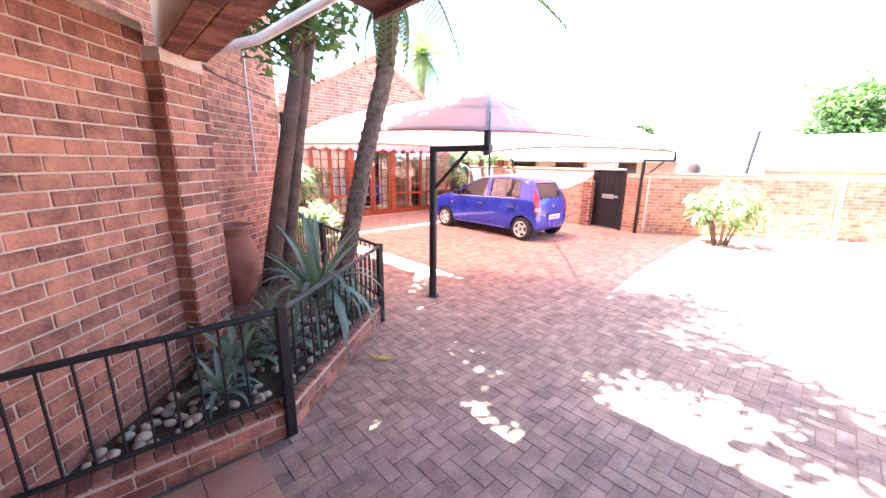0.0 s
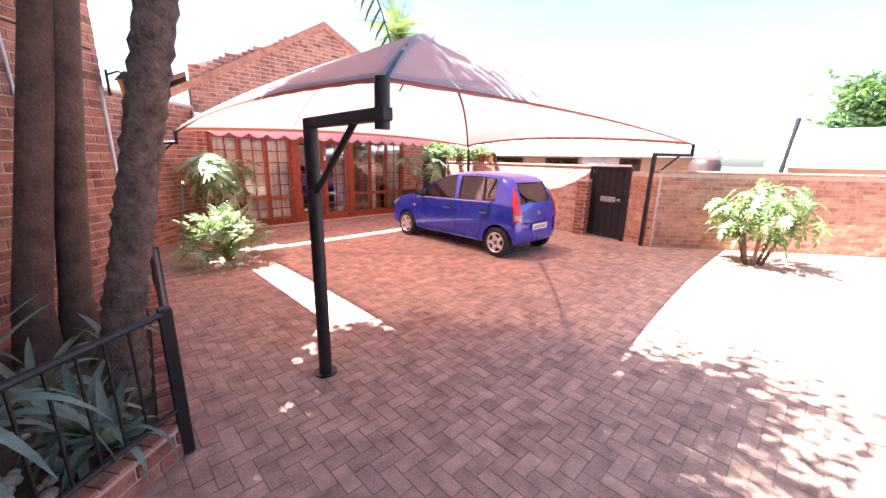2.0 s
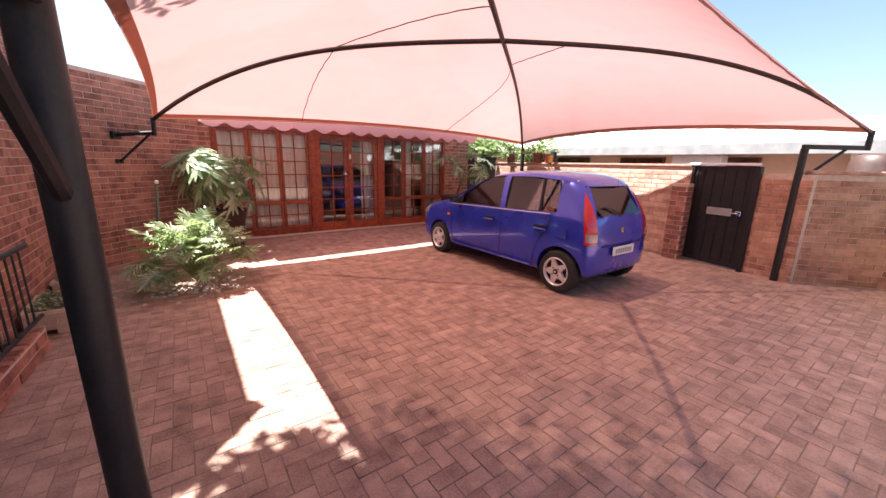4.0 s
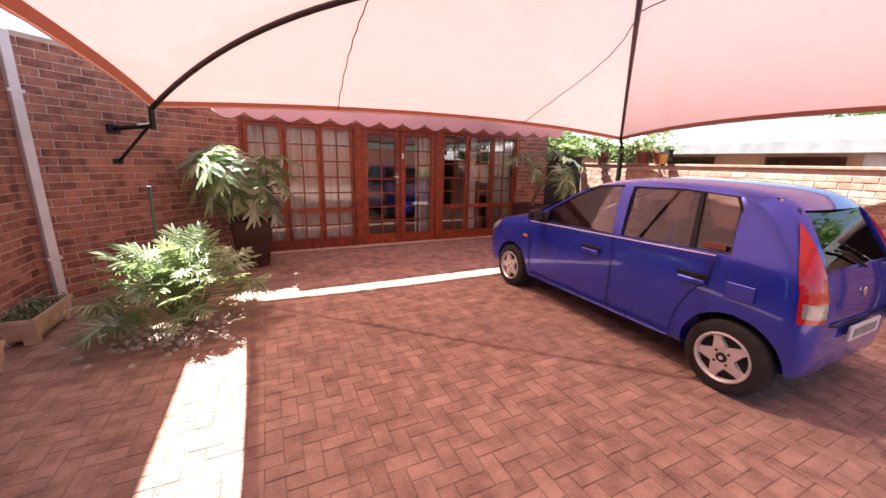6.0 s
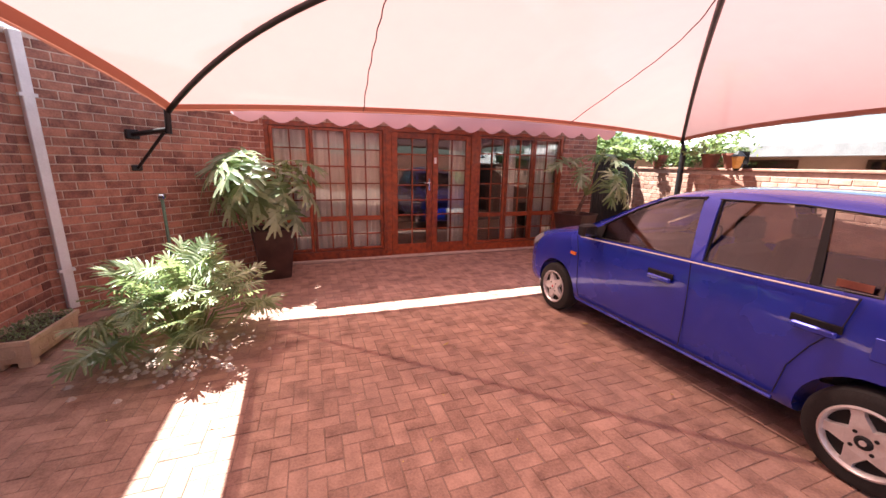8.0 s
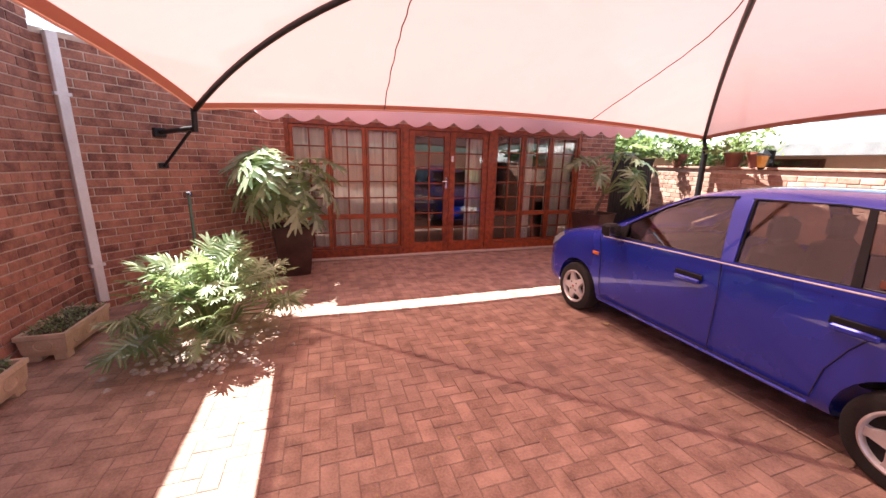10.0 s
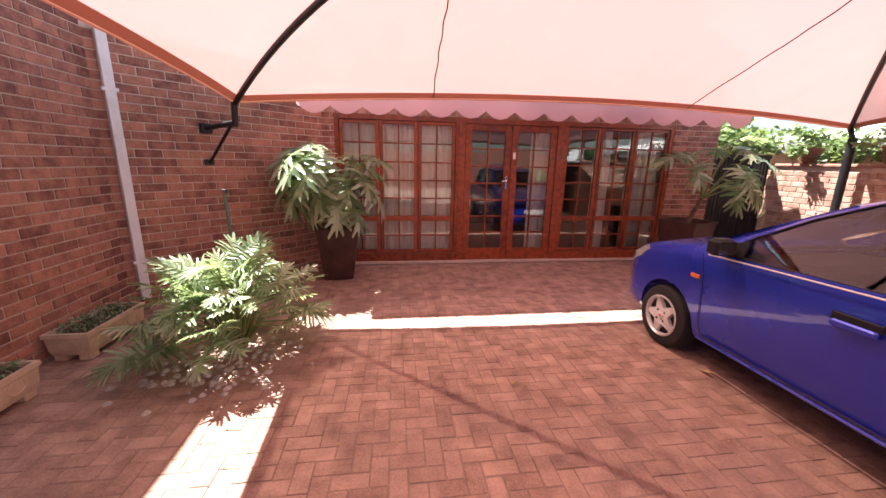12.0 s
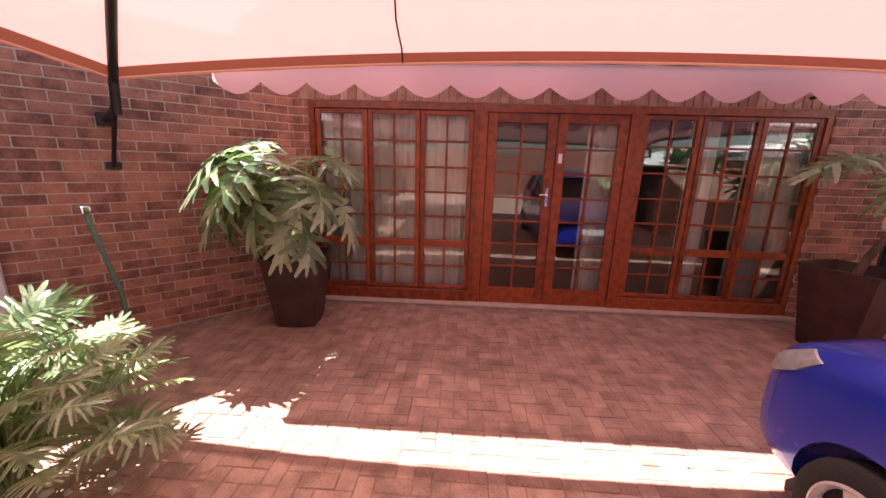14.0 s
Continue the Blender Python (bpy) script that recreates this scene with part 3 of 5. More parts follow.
# ---- shade-cloth carport ----
CORN = {"nw": Vector((2.88, 8.49, 2.11)), "ne": Vector((10.72, 8.87, 2.13)), "se": Vector((10.76, 2.62, 2.11)), "sw": Vector((2.85, 2.28, 2.12))}
APEX = Vector((6.4, 5.28, 3.03))
carport = thing("carport", "salmon shade-cloth carport on black steel pipes", "carport")


def rib(c, s):
    p = CORN[c].lerp(APEX, s)
    p.z = CORN[c].z + (APEX.z - CORN[c].z) * (1 - (1 - s) ** 3.25)
    return p


BOW = {"n": 0.2, "e": 0.8, "s": 0.2, "w": 0.07}


def cloth(side, s, u):
    a, b = {"n": ("nw", "ne"), "e": ("ne", "se"), "s": ("se", "sw"), "w": ("sw", "nw")}[side]
    p = rib(a, s).lerp(rib(b, s), u)
    inward = (APEX - (CORN[a] + CORN[b]) / 2)
    inward.z = 0
    k = 4 * u * (1 - u)
    p += inward.normalized() * (BOW[side] * k * (1 - s) ** 2)
    p.z += 0.13 * k * (1 - s) ** 3 - 0.05 * k * s * (1 - s)
    return p


for side in "nesw":
    n, k = 24, 20
    vs = [cloth(side, j / k, i / n) for j in range(k + 1) for i in range(n + 1)]
    fs = [(j * (n + 1) + i, j * (n + 1) + i + 1, (j + 1) * (n + 1) + i + 1, (j + 1) * (n + 1) + i) for j in range(k) for i in range(n)]
    part("cloth_panel", Build().add(vs, fs), CLOTH, carport, "", True)
    vs, fs = [], []
    for i in range(49):
        p, q = cloth(side, 0, i / 48), cloth(side, 0.018, i / 48)
        vs += [p - Vector((0, 0, 0.012)), p - Vector((0, 0, 0.026 + 0.003 * math.sin(i * 2.1))), q - Vector((0, 0, 0.012))]
    fs = [(3 * i + j, 3 * i + 3 + j, 3 * i + 3 + (j + e) % 3, 3 * i + (j + e) % 3) for i in range(48) for j, e in ((0, 1), (0, 2))]
    part("hem", Build().add(vs, fs), HEM, carport, "rust-coloured hem")
for c in CORN:
    part("rib", Build().tube([rib(c, i / 24) - Vector((0, 0, 0.035)) for i in range(25)], 0.028, 10), BLACK, carport, "", True)
for side, a, b in (("n", (0.0, 0.262), (0.57, 0.0)), ("n", (0.0, 0.645), (0.79, 1.0)), ("w", (0.57, 1.0), (0.8, 0.0)), ("e", (0.79, 0.0), (0.825, 1.0))):
    pts = []
    for i in range(25):
        t = i / 24
        s, u = a[0] + (b[0] - a[0]) * t, a[1] + (b[1] - a[1]) * t
        if a == (0.0, 0.262):
            lo, hi = cloth("n", s, 0).x, cloth("n", s, 1).x
            u = max(0.0, (4.89 - lo) / (hi - lo))
        pts.append(cloth(side, s, u) + Vector((0.006 * math.sin(i * 1.7), 0, -0.008)))
    part("seam", Build().tube(pts, 0.006, 5), BLACK, carport, "dark stitched seam")
part("post", Build().tube([(2.84, 3.14, 0), (2.84, 3.14, 1.96)], 0.05, 16).tube([(2.84, 3.14, 0), (2.84, 3.14, 0.012)], 0.09, 16), BLACK, carport, "", True)
part("arm", Build().box((2.805, 2.22, 1.9), (2.875, 3.18, 1.97), None, 0.006), BLACK, carport)
part("strut", Build().tube([(2.84, 3.11, 1.46), (2.843, 2.56, 1.91)], 0.022, 8), BLACK, carport)
part("stub", Build().tube([(2.845, 2.28, 1.86), (2.848, 2.28, 2.12)], 0.042, 12), BLACK, carport, "", True)
part("post", Build().tube([(10.02, 3.12, -0.02), (10.05, 3.12, 1.86)], 0.045, 16), BLACK, carport, "", True)
part("arm", Build().box((-0.03, 0, 1.86), (0.03, 0.9, 1.92), pose(10.04, 3.14, 0, 0, 0, -125), 0.006), BLACK, carport)
part("strut", Build().tube([(10.06, 3.1, 1.45), (10.5, 2.8, 1.86)], 0.02, 8), BLACK, carport)
part("stub", Build().tube([(10.74, 2.63, 1.86), (10.75, 2.63, 2.12)], 0.035, 12), BLACK, carport, "", True)
part("post", Build().tube([(10.62, 8.72, -0.02), (10.64, 8.75, 1.98)], 0.05, 14), BLACK, carport, "", True)
part("stub", Build().tube([(10.64, 8.75, 1.95), (10.71, 8.86, 2.13)], 0.03, 12), BLACK, carport, "", True)
# wall bracket at the chamfered corner
part("wall_plate", Build().box((-0.06, -0.06, -0.05), (0.06, -0.008, 0.05), pose(2.40, 8.87, 1.86, 0, 0, 45), 0.006), BLACK, carport)
part("wall_plate", Build().box((-0.05, -0.04, -0.03), (0.05, -0.008, 0.03), pose(2.40, 8.87, 1.5, 0, 0, 45), 0.006), BLACK, carport)
part("arm", Build().tube([(2.43, 8.84, 1.86), (2.86, 8.48, 1.9)], 0.026, 10), BLACK, carport, "", True)
part("strut", Build().tube([(2.43, 8.84, 1.5), (2.82, 8.52, 1.88)], 0.016, 8), BLACK, carport)
part("stub", Build().tube([(2.87, 8.485, 1.86), (2.88, 8.49, 2.1)], 0.03, 10), BLACK, carport, "", True)

# ---- small hatchback ----
CAR = pose(7.54, 5.815, 0, 0, 0, 0.2) @ Matrix.Diagonal((1.0, 1.085, 1.0, 1.0))
ROUND = 1.0 / 1.085
car = thing("car", "violet-blue compact five-door hatchback with alloy wheels, parked", "car", CAR)
# stations along the car: y, sill z, belt z, half width low, half width belt, roof z, half width at roof edge
ST = [(1.86, 0.30, 0.62, 0.46, 0.47, 0.66, 0.34), (1.80, 0.21, 0.70, 0.61, 0.59, 0.765, 0.46), (1.66, 0.19, 0.765, 0.70, 0.67, 0.85, 0.55), (1.40, 0.19, 0.81, 0.727, 0.705, 0.915, 0.59), (1.10, 0.19, 0.86, 0.735, 0.72, 0.965, 0.62),
      (0.93, 0.19, 0.885, 0.735, 0.725, 1.01, 0.63), (0.72, 0.19, 0.90, 0.735, 0.725, 1.14, 0.60), (0.44, 0.19, 0.915, 0.735, 0.725, 1.315, 0.575), (0.16, 0.19, 0.925, 0.735, 0.725, 1.435, 0.56), (-0.2, 0.19, 0.94, 0.735, 0.725, 1.485, 0.56), (-0.65, 0.19, 0.955, 0.735, 0.725, 1.49, 0.555),
      (-1.05, 0.19, 0.97, 0.735, 0.72, 1.465, 0.545), (-1.28, 0.2, 0.975, 0.73, 0.71, 1.42, 0.53), (-1.40, 0.21, 0.96, 0.715, 0.69, 1.20, 0.55), (-1.50, 0.24, 0.90, 0.69, 0.66, 0.99, 0.58), (-1.555, 0.30, 0.66, 0.62, 0.58, 0.70, 0.50)]


def ring(st):
    y, zs, zb, hl, hb, zr, hr = st
    mid = zs + (zb - zs) * 0.52
    half = [(0, zs), (hl * 0.8, zs), (hl * 0.955, zs + 0.03), (hl * 0.985, zs + 0.12), (hl, mid - 0.06), (hl * 0.998, mid + 0.08), (hb, zb - 0.035), (hb - 0.012, zb), (hb + (hr - hb) * 0.5, zb + (zr - zb) * 0.47), (hr, zr - 0.055 * min(1, (zr - zb) * 4)), (hr * 0.86, zr - 0.012), (hr * 0.5, zr + 0.012), (0, zr + 0.02)]
    return [(x, y, z) for x, z in half] + [(-x, y, z) for x, z in half[-2:0:-1]]


def baked(b, mat, cutters, level=1, how="DIFFERENCE"):
    """Mesh of a smoothed closed shape with other shapes cut out of it."""
    ob = new("shape", b.mesh("shape", mat))
    if level:
        sub = ob.modifiers.new("smooth", "SUBSURF")
        sub.levels = sub.render_levels = level
    cut = []
    for c in cutters:
        co = new("cut", c.mesh("cut", mat))
        mo = ob.modifiers.new("cut", "BOOLEAN")
        mo.operation, mo.object, mo.solver = how, co, "EXACT"
        cut.append(co)
    me = bpy.data.meshes.new_from_object(ob.evaluated_get(bpy.context.evaluated_depsgraph_get()))
    for o in [ob] + cut:
        bpy.data.objects.remove(o)
    me.name = "body"
    me.polygons.foreach_set("use_smooth", [True] * len(me.polygons))
    me.set_sharp_from_angle(angle=radians(32))
    return me


shell = Build()
rings = [ring(s) for s in ST]
nr = len(rings[0])
shell.add([p for r in rings for p in r], [(i * nr + k, i * nr + (k + 1) % nr, (i + 1) * nr + (k + 1) % nr, (i + 1) * nr + k) for i in range(len(ST) - 1) for k in range(nr)] + [tuple(range(nr - 1, -1, -1)), tuple(range((len(ST) - 1) * nr, len(ST) * nr))])
side_place = lambda u, v, d: (d, u, v)
WIN_F = [(0.80, 0.945), (0.62, 1.10), (0.36, 1.27), (0.13, 1.385), (-0.12, 1.41), (-0.19, 0.965), (0.3, 0.955)]
WIN_R = [(-0.27, 0.97), (-0.23, 1.405), (-0.65, 1.415), (-1.0, 1.39), (-1.045, 1.31), (-1.09, 1.0), (-0.6, 0.98)]
cuts = []
for y in (-1.175, 1.185):
    arch = Build()
    arch.tube([(-0.9, y, 0.275), (-0.5, y, 0.275)], 0.32, 28)
    arch.tube([(0.5, y, 0.275), (0.9, y, 0.275)], 0.32, 28)
    arch.v = [(a, y + (b - y) * ROUND, c) for a, b, c in arch.v]
    cuts.append(arch)
cabin = Build()
cabin.add([(x, y, z) for x, y, z in ((-0.63, 0.86, 0.45), (0.63, 0.86, 0.45), (0.63, -1.3, 0.45), (-0.63, -1.3, 0.45), (-0.665, 0.80, 0.93), (0.665, 0.80, 0.93), (0.64, -1.33, 0.97), (-0.64, -1.33, 0.97), (-0.515, 0.12, 1.38), (0.515, 0.12, 1.38), (0.49, -1.2, 1.4), (-0.49, -1.2, 1.4))],
          [(3, 2, 1, 0), (8, 9, 10, 11), (0, 1, 5, 4), (1, 2, 6, 5), (2, 3, 7, 6), (3, 0, 4, 7), (4, 5, 9, 8), (5, 6, 10, 9), (6, 7, 11, 10), (7, 4, 8, 11)])
cuts.append(cabin)
for w in (WIN_F, WIN_R):
    cuts.append(Build().prism(w, -1.0, 1.0, side_place))
front_place = lambda u, v, d: (u, d, v)
WS = [(-0.58, 1.0), (0.58, 1.0), (0.5, 1.36), (-0.5, 1.36)]
RW = [(-0.5, 0.985), (0.5, 0.985), (0.44, 1.33), (-0.44, 1.33)]
cuts.append(Build().prism(WS, 0.05, 1.3, front_place))
cuts.append(Build().prism(RW, -1.7, -1.15, front_place))
part("body", baked(shell, PAINT, cuts), None, car)


def side_x(v):
    """Half width of the car's side at a height above the belt."""
    return 0.722 - (v - 0.93) * 0.335


def tilt(sign, off):
    return lambda u, v, d: (sign * (side_x(v) + off + d), u, v)


def grown(poly, k):
    cx, cy = sum(p[0] for p in poly) / len(poly), sum(p[1] for p in poly) / len(poly)
    return [(cx + (x - cx) * k, cy + (y - cy) * k) for x, y in poly]


def hoop(poly, k0, k1, place, d0, d1):
    b = Build()
    n = len(poly)
    a, c = grown(poly, k0), grown(poly, k1)
    vs = [place(u, v, d) for d in (d0, d1) for pl in (a, c) for u, v in pl]
    fs = []
    for i in range(n):
        j = (i + 1) % n
        fs += [(2 * n + i, 2 * n + j, 3 * n + j, 3 * n + i), (n + i, n + j, 3 * n + j, 3 * n + i), (i, j, 2 * n + j, 2 * n + i)]
    return b.add(vs, fs)


for sign in (-1, 1):
    for w in (WIN_F, WIN_R):
        p = part("side_window", Build().prism(grown(w, 1.02), -0.028, -0.024, tilt(sign, 0)), CAR_GLASS, car, "tinted side glass")
        p.visible_shadow = False
        part("window_seal", hoop(w, 0.98, 1.025, tilt(sign, 0), -0.03, -0.012), TRIM, car)
    part("quarter_bar", Build().prism([(-0.86, 0.985), (-0.82, 0.985), (-0.76, 1.405), (-0.79, 1.405)], -0.022, -0.012, tilt(sign, 0)), TRIM, car)
    part("belt_moulding", Build().tube([(sign * 0.728, 0.86, 0.918), (sign * 0.738, 0.3, 0.938), (sign * 0.738, -0.5, 0.962), (sign * 0.73, -1.02, 0.98)], 0.006, 6), ALLOY, car, "bright window-ledge moulding")
    # door shut lines, handles, indicator, mirror, sill
    X = sign * 0.7385
    gap = Build()
    gap.tube([(X, -0.22, 0.95), (X + sign * 0.004, -0.235, 0.7), (X, -0.23, 0.30)], 0.003, 5)
    gap.tube([(sign * 0.735, 0.90, 0.92), (X, 0.86, 0.75), (X, 0.84, 0.4), (X, 0.80, 0.30)], 0.003, 5)
    gap.tube([(sign * 0.728, -1.03, 0.99), (X, -1.0, 0.82), (X, -0.9, 0.66), (X, -0.83, 0.5), (X, -0.80, 0.30)], 0.003, 5)
    gap.tube([(X, 0.80, 0.285), (X, -0.78, 0.285)], 0.003, 5)
    part("shut_line", gap, TRIM, car)
    part("sill_strip", Build().tube([(sign * 0.735, 0.83, 0.262), (sign * 0.737, -0.8, 0.262)], 0.012, 6), PAINT, car, "painted sill edge catching light", True)
    part("mirror_sail", Build().prism([(0.85, 0.935), (0.63, 0.95), (0.63, 1.07), (0.70, 1.045)], -0.02, -0.004, tilt(sign, 0)), TRIM, car)
    for y in (-0.01, -0.90):
        h = part("door_handle", Build().box((sign * 0.75 - 0.016, y - 0.095, 0.745), (sign * 0.75 + 0.016, y + 0.095, 0.785), None, 0.009), PAINT, car)
        # black strip stands in for the shade in the scoop behind the handle
        part("recess_shade", Build().box((sign * 0.7375 - 0.006, y - 0.105, 0.775), (sign * 0.7375 + 0.006, y + 0.105, 0.822), None, 0.006), TRIM, h)
    part("indicator", Build().box((sign * 0.735 - 0.008, 0.89, 0.71), (sign * 0.737 + 0.008, 0.97, 0.745), None, 0.005), ORANGE, car, "orange side indicator")
    mir = part("door_mirror", Build().box((sign * 0.80 - 0.085, 0.66, 0.955), (sign * 0.80 + 0.075, 0.76, 1.075), None, 0.022).tube([(sign * 0.70, 0.72, 0.95), (sign * 0.78, 0.71, 0.99)], 0.025), TRIM, car, "black door mirror")
    part("mirror_glass", Build().box((sign * 0.80 - 0.07, 0.656, 0.97), (sign * 0.80 + 0.06, 0.66, 1.06)), CHROME, mir)
    # lamps follow the body's skin, a little proud of it
    for name, mat, grow, outline, x0, label, host in (("headlamp", CLEAR_LENS, 1.010, [(1.50, 0.80), (1.60, 0.815), (1.71, 0.745), (1.77, 0.655), (1.71, 0.635), (1.59, 0.71)], 0.42, "clear swept-back headlamp", None),
                                                      ("tail_lamp", RED_LENS, 1.012, [(-1.30, 1.36), (-1.38, 1.36), (-1.64, 0.95), (-1.66, 0.68), (-1.475, 0.66), (-1.455, 0.85), (-1.38, 1.12)], 0.545, "tall red tail lamp", None),
                                                      ("reverse_lens", CLEAR_LENS, 1.018, [(-1.48, 0.79), (-1.64, 0.79), (-1.66, 0.70), (-1.49, 0.70)], 0.56, "clear reversing lens", 1)):
        skin = Build().add([(x * grow, y * (1 + (grow - 1) * 0.7), 0.7 + (z - 0.7) * grow) for x, y, z in shell.v], shell.f)
        me = baked(skin, mat, [Build().prism(outline, sign * x0, sign * 0.95, side_place)], 1, "INTERSECT")
        lamp = part(name, me, None, car if host is None else lamp, label)
pw = part("windscreen", Build().prism(grown(WS, 1.05), 0, 0.005, lambda u, v, d: (u, 0.955 - (v - 1.0) * 1.92 + d, v - 0.004)), CAR_GLASS, car, "windscreen")
pr = part("rear_window", Build().prism(grown(RW, 1.1), 0, 0.005, lambda u, v, d: (u, -1.488 + (v - 0.985) * 0.55 + d, v)), CAR_GLASS, car, "tinted rear window")
pw.visible_shadow = pr.visible_shadow = False
part("rear_wiper", Build().tube([(0.0, -1.51, 0.97), (-0.2, -1.47, 1.07), (-0.34, -1.455, 1.09)], 0.009, 6), TRIM, car)
plate = part("number_plate", Build().box((-0.24, -1.585, 0.50), (0.24, -1.57, 0.61), None, 0.004), WHITE, car, "pale number plate with unreadable marks")
for i in range(7):
    part("plate_mark", Build().box((-0.19 + i * 0.055, -1.588, 0.525), (-0.155 + i * 0.055, -1.585, 0.585)), GREY, plate)
part("rear_badge", Build().lathe([(0.035, 0), (0.035, 0.008), (0.022, 0.01), (0.022, 0.004)], 20, pose(0, -1.535, 0.8, 90)), CHROME, car)
part("bumper_crease", Build().tube([(-0.66, -1.45, 0.63), (-0.4, -1.565, 0.63), (0.4, -1.565, 0.63), (0.66, -1.45, 0.63)], 0.007, 5), TRIM, car)
part("grille", Build().box((-0.28, 1.84, 0.36), (0.28, 1.868, 0.45), None, 0.01), TRIM, car)
part("front_plate", Build().box((-0.24, 1.868, 0.47), (0.24, 1.878, 0.57), None, 0.004), WHITE, car)
part("fuel_flap", Build().box((-0.735, -1.27, 0.70), (-0.7275, -1.11, 0.82), None, 0.003), PAINT, car)
part("rear_sticker", Build().box((-0.74, -1.05, 1.02), (-0.735, -0.92, 1.06), pose(0.045, 0, 0), 0.0), CLAY, car)


def seat(x, y, low):
    s = part("seat", Build().box((x - 0.23, y - 0.22, 0.4), (x + 0.23, y + 0.25, 0.60), None, 0.04).box((x - 0.22, -0.08, 0.0), (x + 0.22, 0.06, 0.55), pose(0, y - 0.2, 0.56, 12), 0.045), SEAT, car)
    part("headrest", Build().box((x - 0.13, y - 0.36, 1.1), (x + 0.13, y - 0.27, 1.29), None, 0.04), SEAT, s)


for x in (-0.34, 0.34):
    seat(x, 0.0, 0)
    seat(x, -0.78, 1)
part("dashboard", Build().box((-0.62, 0.45, 0.6), (0.62, 0.84, 0.93), None, 0.05), TRIM, car)
steer = part("steering_wheel", Build().tube([(0.34 + 0.18 * math.cos(a * math.pi / 8), 0.38 - 0.07 * math.sin(a * math.pi / 8), 0.93 + 0.17 * math.sin(a * math.pi / 8)) for a in range(17)], 0.014, 8).tube([(0.34, 0.38, 0.93), (0.34, 0.55, 0.86)], 0.03), TRIM, car)
part("lock_bar", Build().tube([(0.36, 0.345, 0.86), (0.30, 0.30, 1.22)], 0.012, 8).tube([(0.33, 0.345, 0.86), (0.27, 0.30, 1.22)], 0.009, 8), YELLOW, steer, "yellow steering-wheel lock bar")


def wheel(x, y, sign):
    hubm = Matrix.Translation((0, y, 0)) @ Matrix.Diagonal((1, ROUND, 1, 1)) @ pose(x, 0, 0.27, 0, 90 * sign, 0)
    w = part("wheel", Build().lathe([(0.05, -0.07), (0.19, -0.075), (0.195, 0.06), (0.05, 0.06)], 32, hubm), TRIM, car, "", True)
    part("tyre", Build().lathe([(0.175, -0.085), (0.225, -0.092), (0.258, -0.08), (0.27, -0.05), (0.27, 0.05), (0.258, 0.08), (0.225, 0.092), (0.182, 0.086), (0.165, 0.05), (0.165, -0.05), (0.175, -0.085)], 40, hubm), TYRE, w, "", True)
    place = hubm @ Matrix.Rotation(0.35, 4, "Z") @ Matrix.Diagonal((0.92, 0.92, 1, 1))
    rim = Build().lathe([(0.192, 0.03), (0.2, 0.092), (0.188, 0.097), (0.174, 0.08), (0.174, 0.03)], 40, place)
    part("rim", rim, ALLOY, w, "", True)
    for k in range(5):
        sp = Build()
        r = place @ Matrix.Rotation(k * 2 * math.pi / 5, 4, "Z")
        for (a, wa, za), (b, wb, zb) in (((0.02, 0.062, 0.084), (0.08, 0.047, 0.09)), ((0.08, 0.047, 0.09), (0.145, 0.027, 0.086)), ((0.145, 0.027, 0.086), (0.184, 0.031, 0.08))):
            sp.add([r @ Vector(p) for p in ((a, -wa, za), (b, -wb, zb), (b, wb, zb), (a, wa, za), (a, -wa - 0.006, za - 0.035), (b, -wb - 0.006, zb - 0.035), (b, wb + 0.006, zb - 0.035), (a, wa + 0.006, za - 0.035))], [(0, 1, 2, 3), (0, 4, 5, 1), (3, 2, 6, 7), (1, 5, 6, 2), (0, 3, 7, 4)])
        part("spoke", sp, ALLOY, w)
    hub = part("hub_cap", Build().lathe([(0.04, 0.06), (0.04, 0.086), (0.03, 0.094)], 20, place), ALLOY if y > 0 else TRIM, w)
    part("badge", Build().lathe([(0.016, 0.094), (0.016, 0.097)], 12, place), RED_LENS if y > 0 else ALLOY, w)
    for k in range(4):
        a = k * math.pi / 2 + 0.4
        part("wheel_nut", Build().lathe([(0.011, 0.06), (0.011, 0.09)], 8, place @ pose(0.062 * math.cos(a), 0.062 * math.sin(a), 0)), TRIM, w)


for y in (-1.175, 1.185):
    for sign in (-1, 1):
        wheel(sign * 0.655, y, sign)

# ---- black pedestrian gate and lamp posts of the east side ----
gate = thing("gate", "black sheet-steel pedestrian gate, closed", "gate", pose(10.13, 3.6, 0, 0, 0, 77.5))
part("gate_frame", Build().box((0.0, -0.02, 0.03), (0.04, 0.02, 1.62)).box((0.84, -0.02, 0.03), (0.88, 0.02, 1.62)).box((0.04, -0.02, 1.57), (0.84, 0.02, 1.62)).box((0.04, -0.02, 0.03), (0.84, 0.02, 0.08)), BLACK, gate)
part("jamb", Build().box((-0.07, -0.04, 0.0), (-0.005, 0.04, 1.62), None, 0.004), BLACK, gate)
part("jamb", Build().box((0.89, -0.05, 0.0), (0.96, 0.05, 1.62), None, 0.004), BLACK, gate)
part("sheet", Build().box((0.04, -0.006, 0.08), (0.84, 0.006, 1.57)), BLACK, gate)
for i in range(5):
    part("rib", Build().box((0.1 + i * 0.16, 0.006, 0.09), (0.115 + i * 0.16, 0.016, 1.56)), BLACK, gate)
gp = part("gate_plate", Build().box((0.22, 0.016, 0.84), (0.60, 0.024, 0.96), None, 0.003), GREY, gate, "grey sign plate with unreadable marks")
part("latch", Build().box((0.08, 0.016, 0.86), (0.16, 0.05, 0.93), None, 0.004).tube([(0.12, 0.05, 0.9), (0.2, 0.055, 0.9)], 0.008), CHROME, gate)
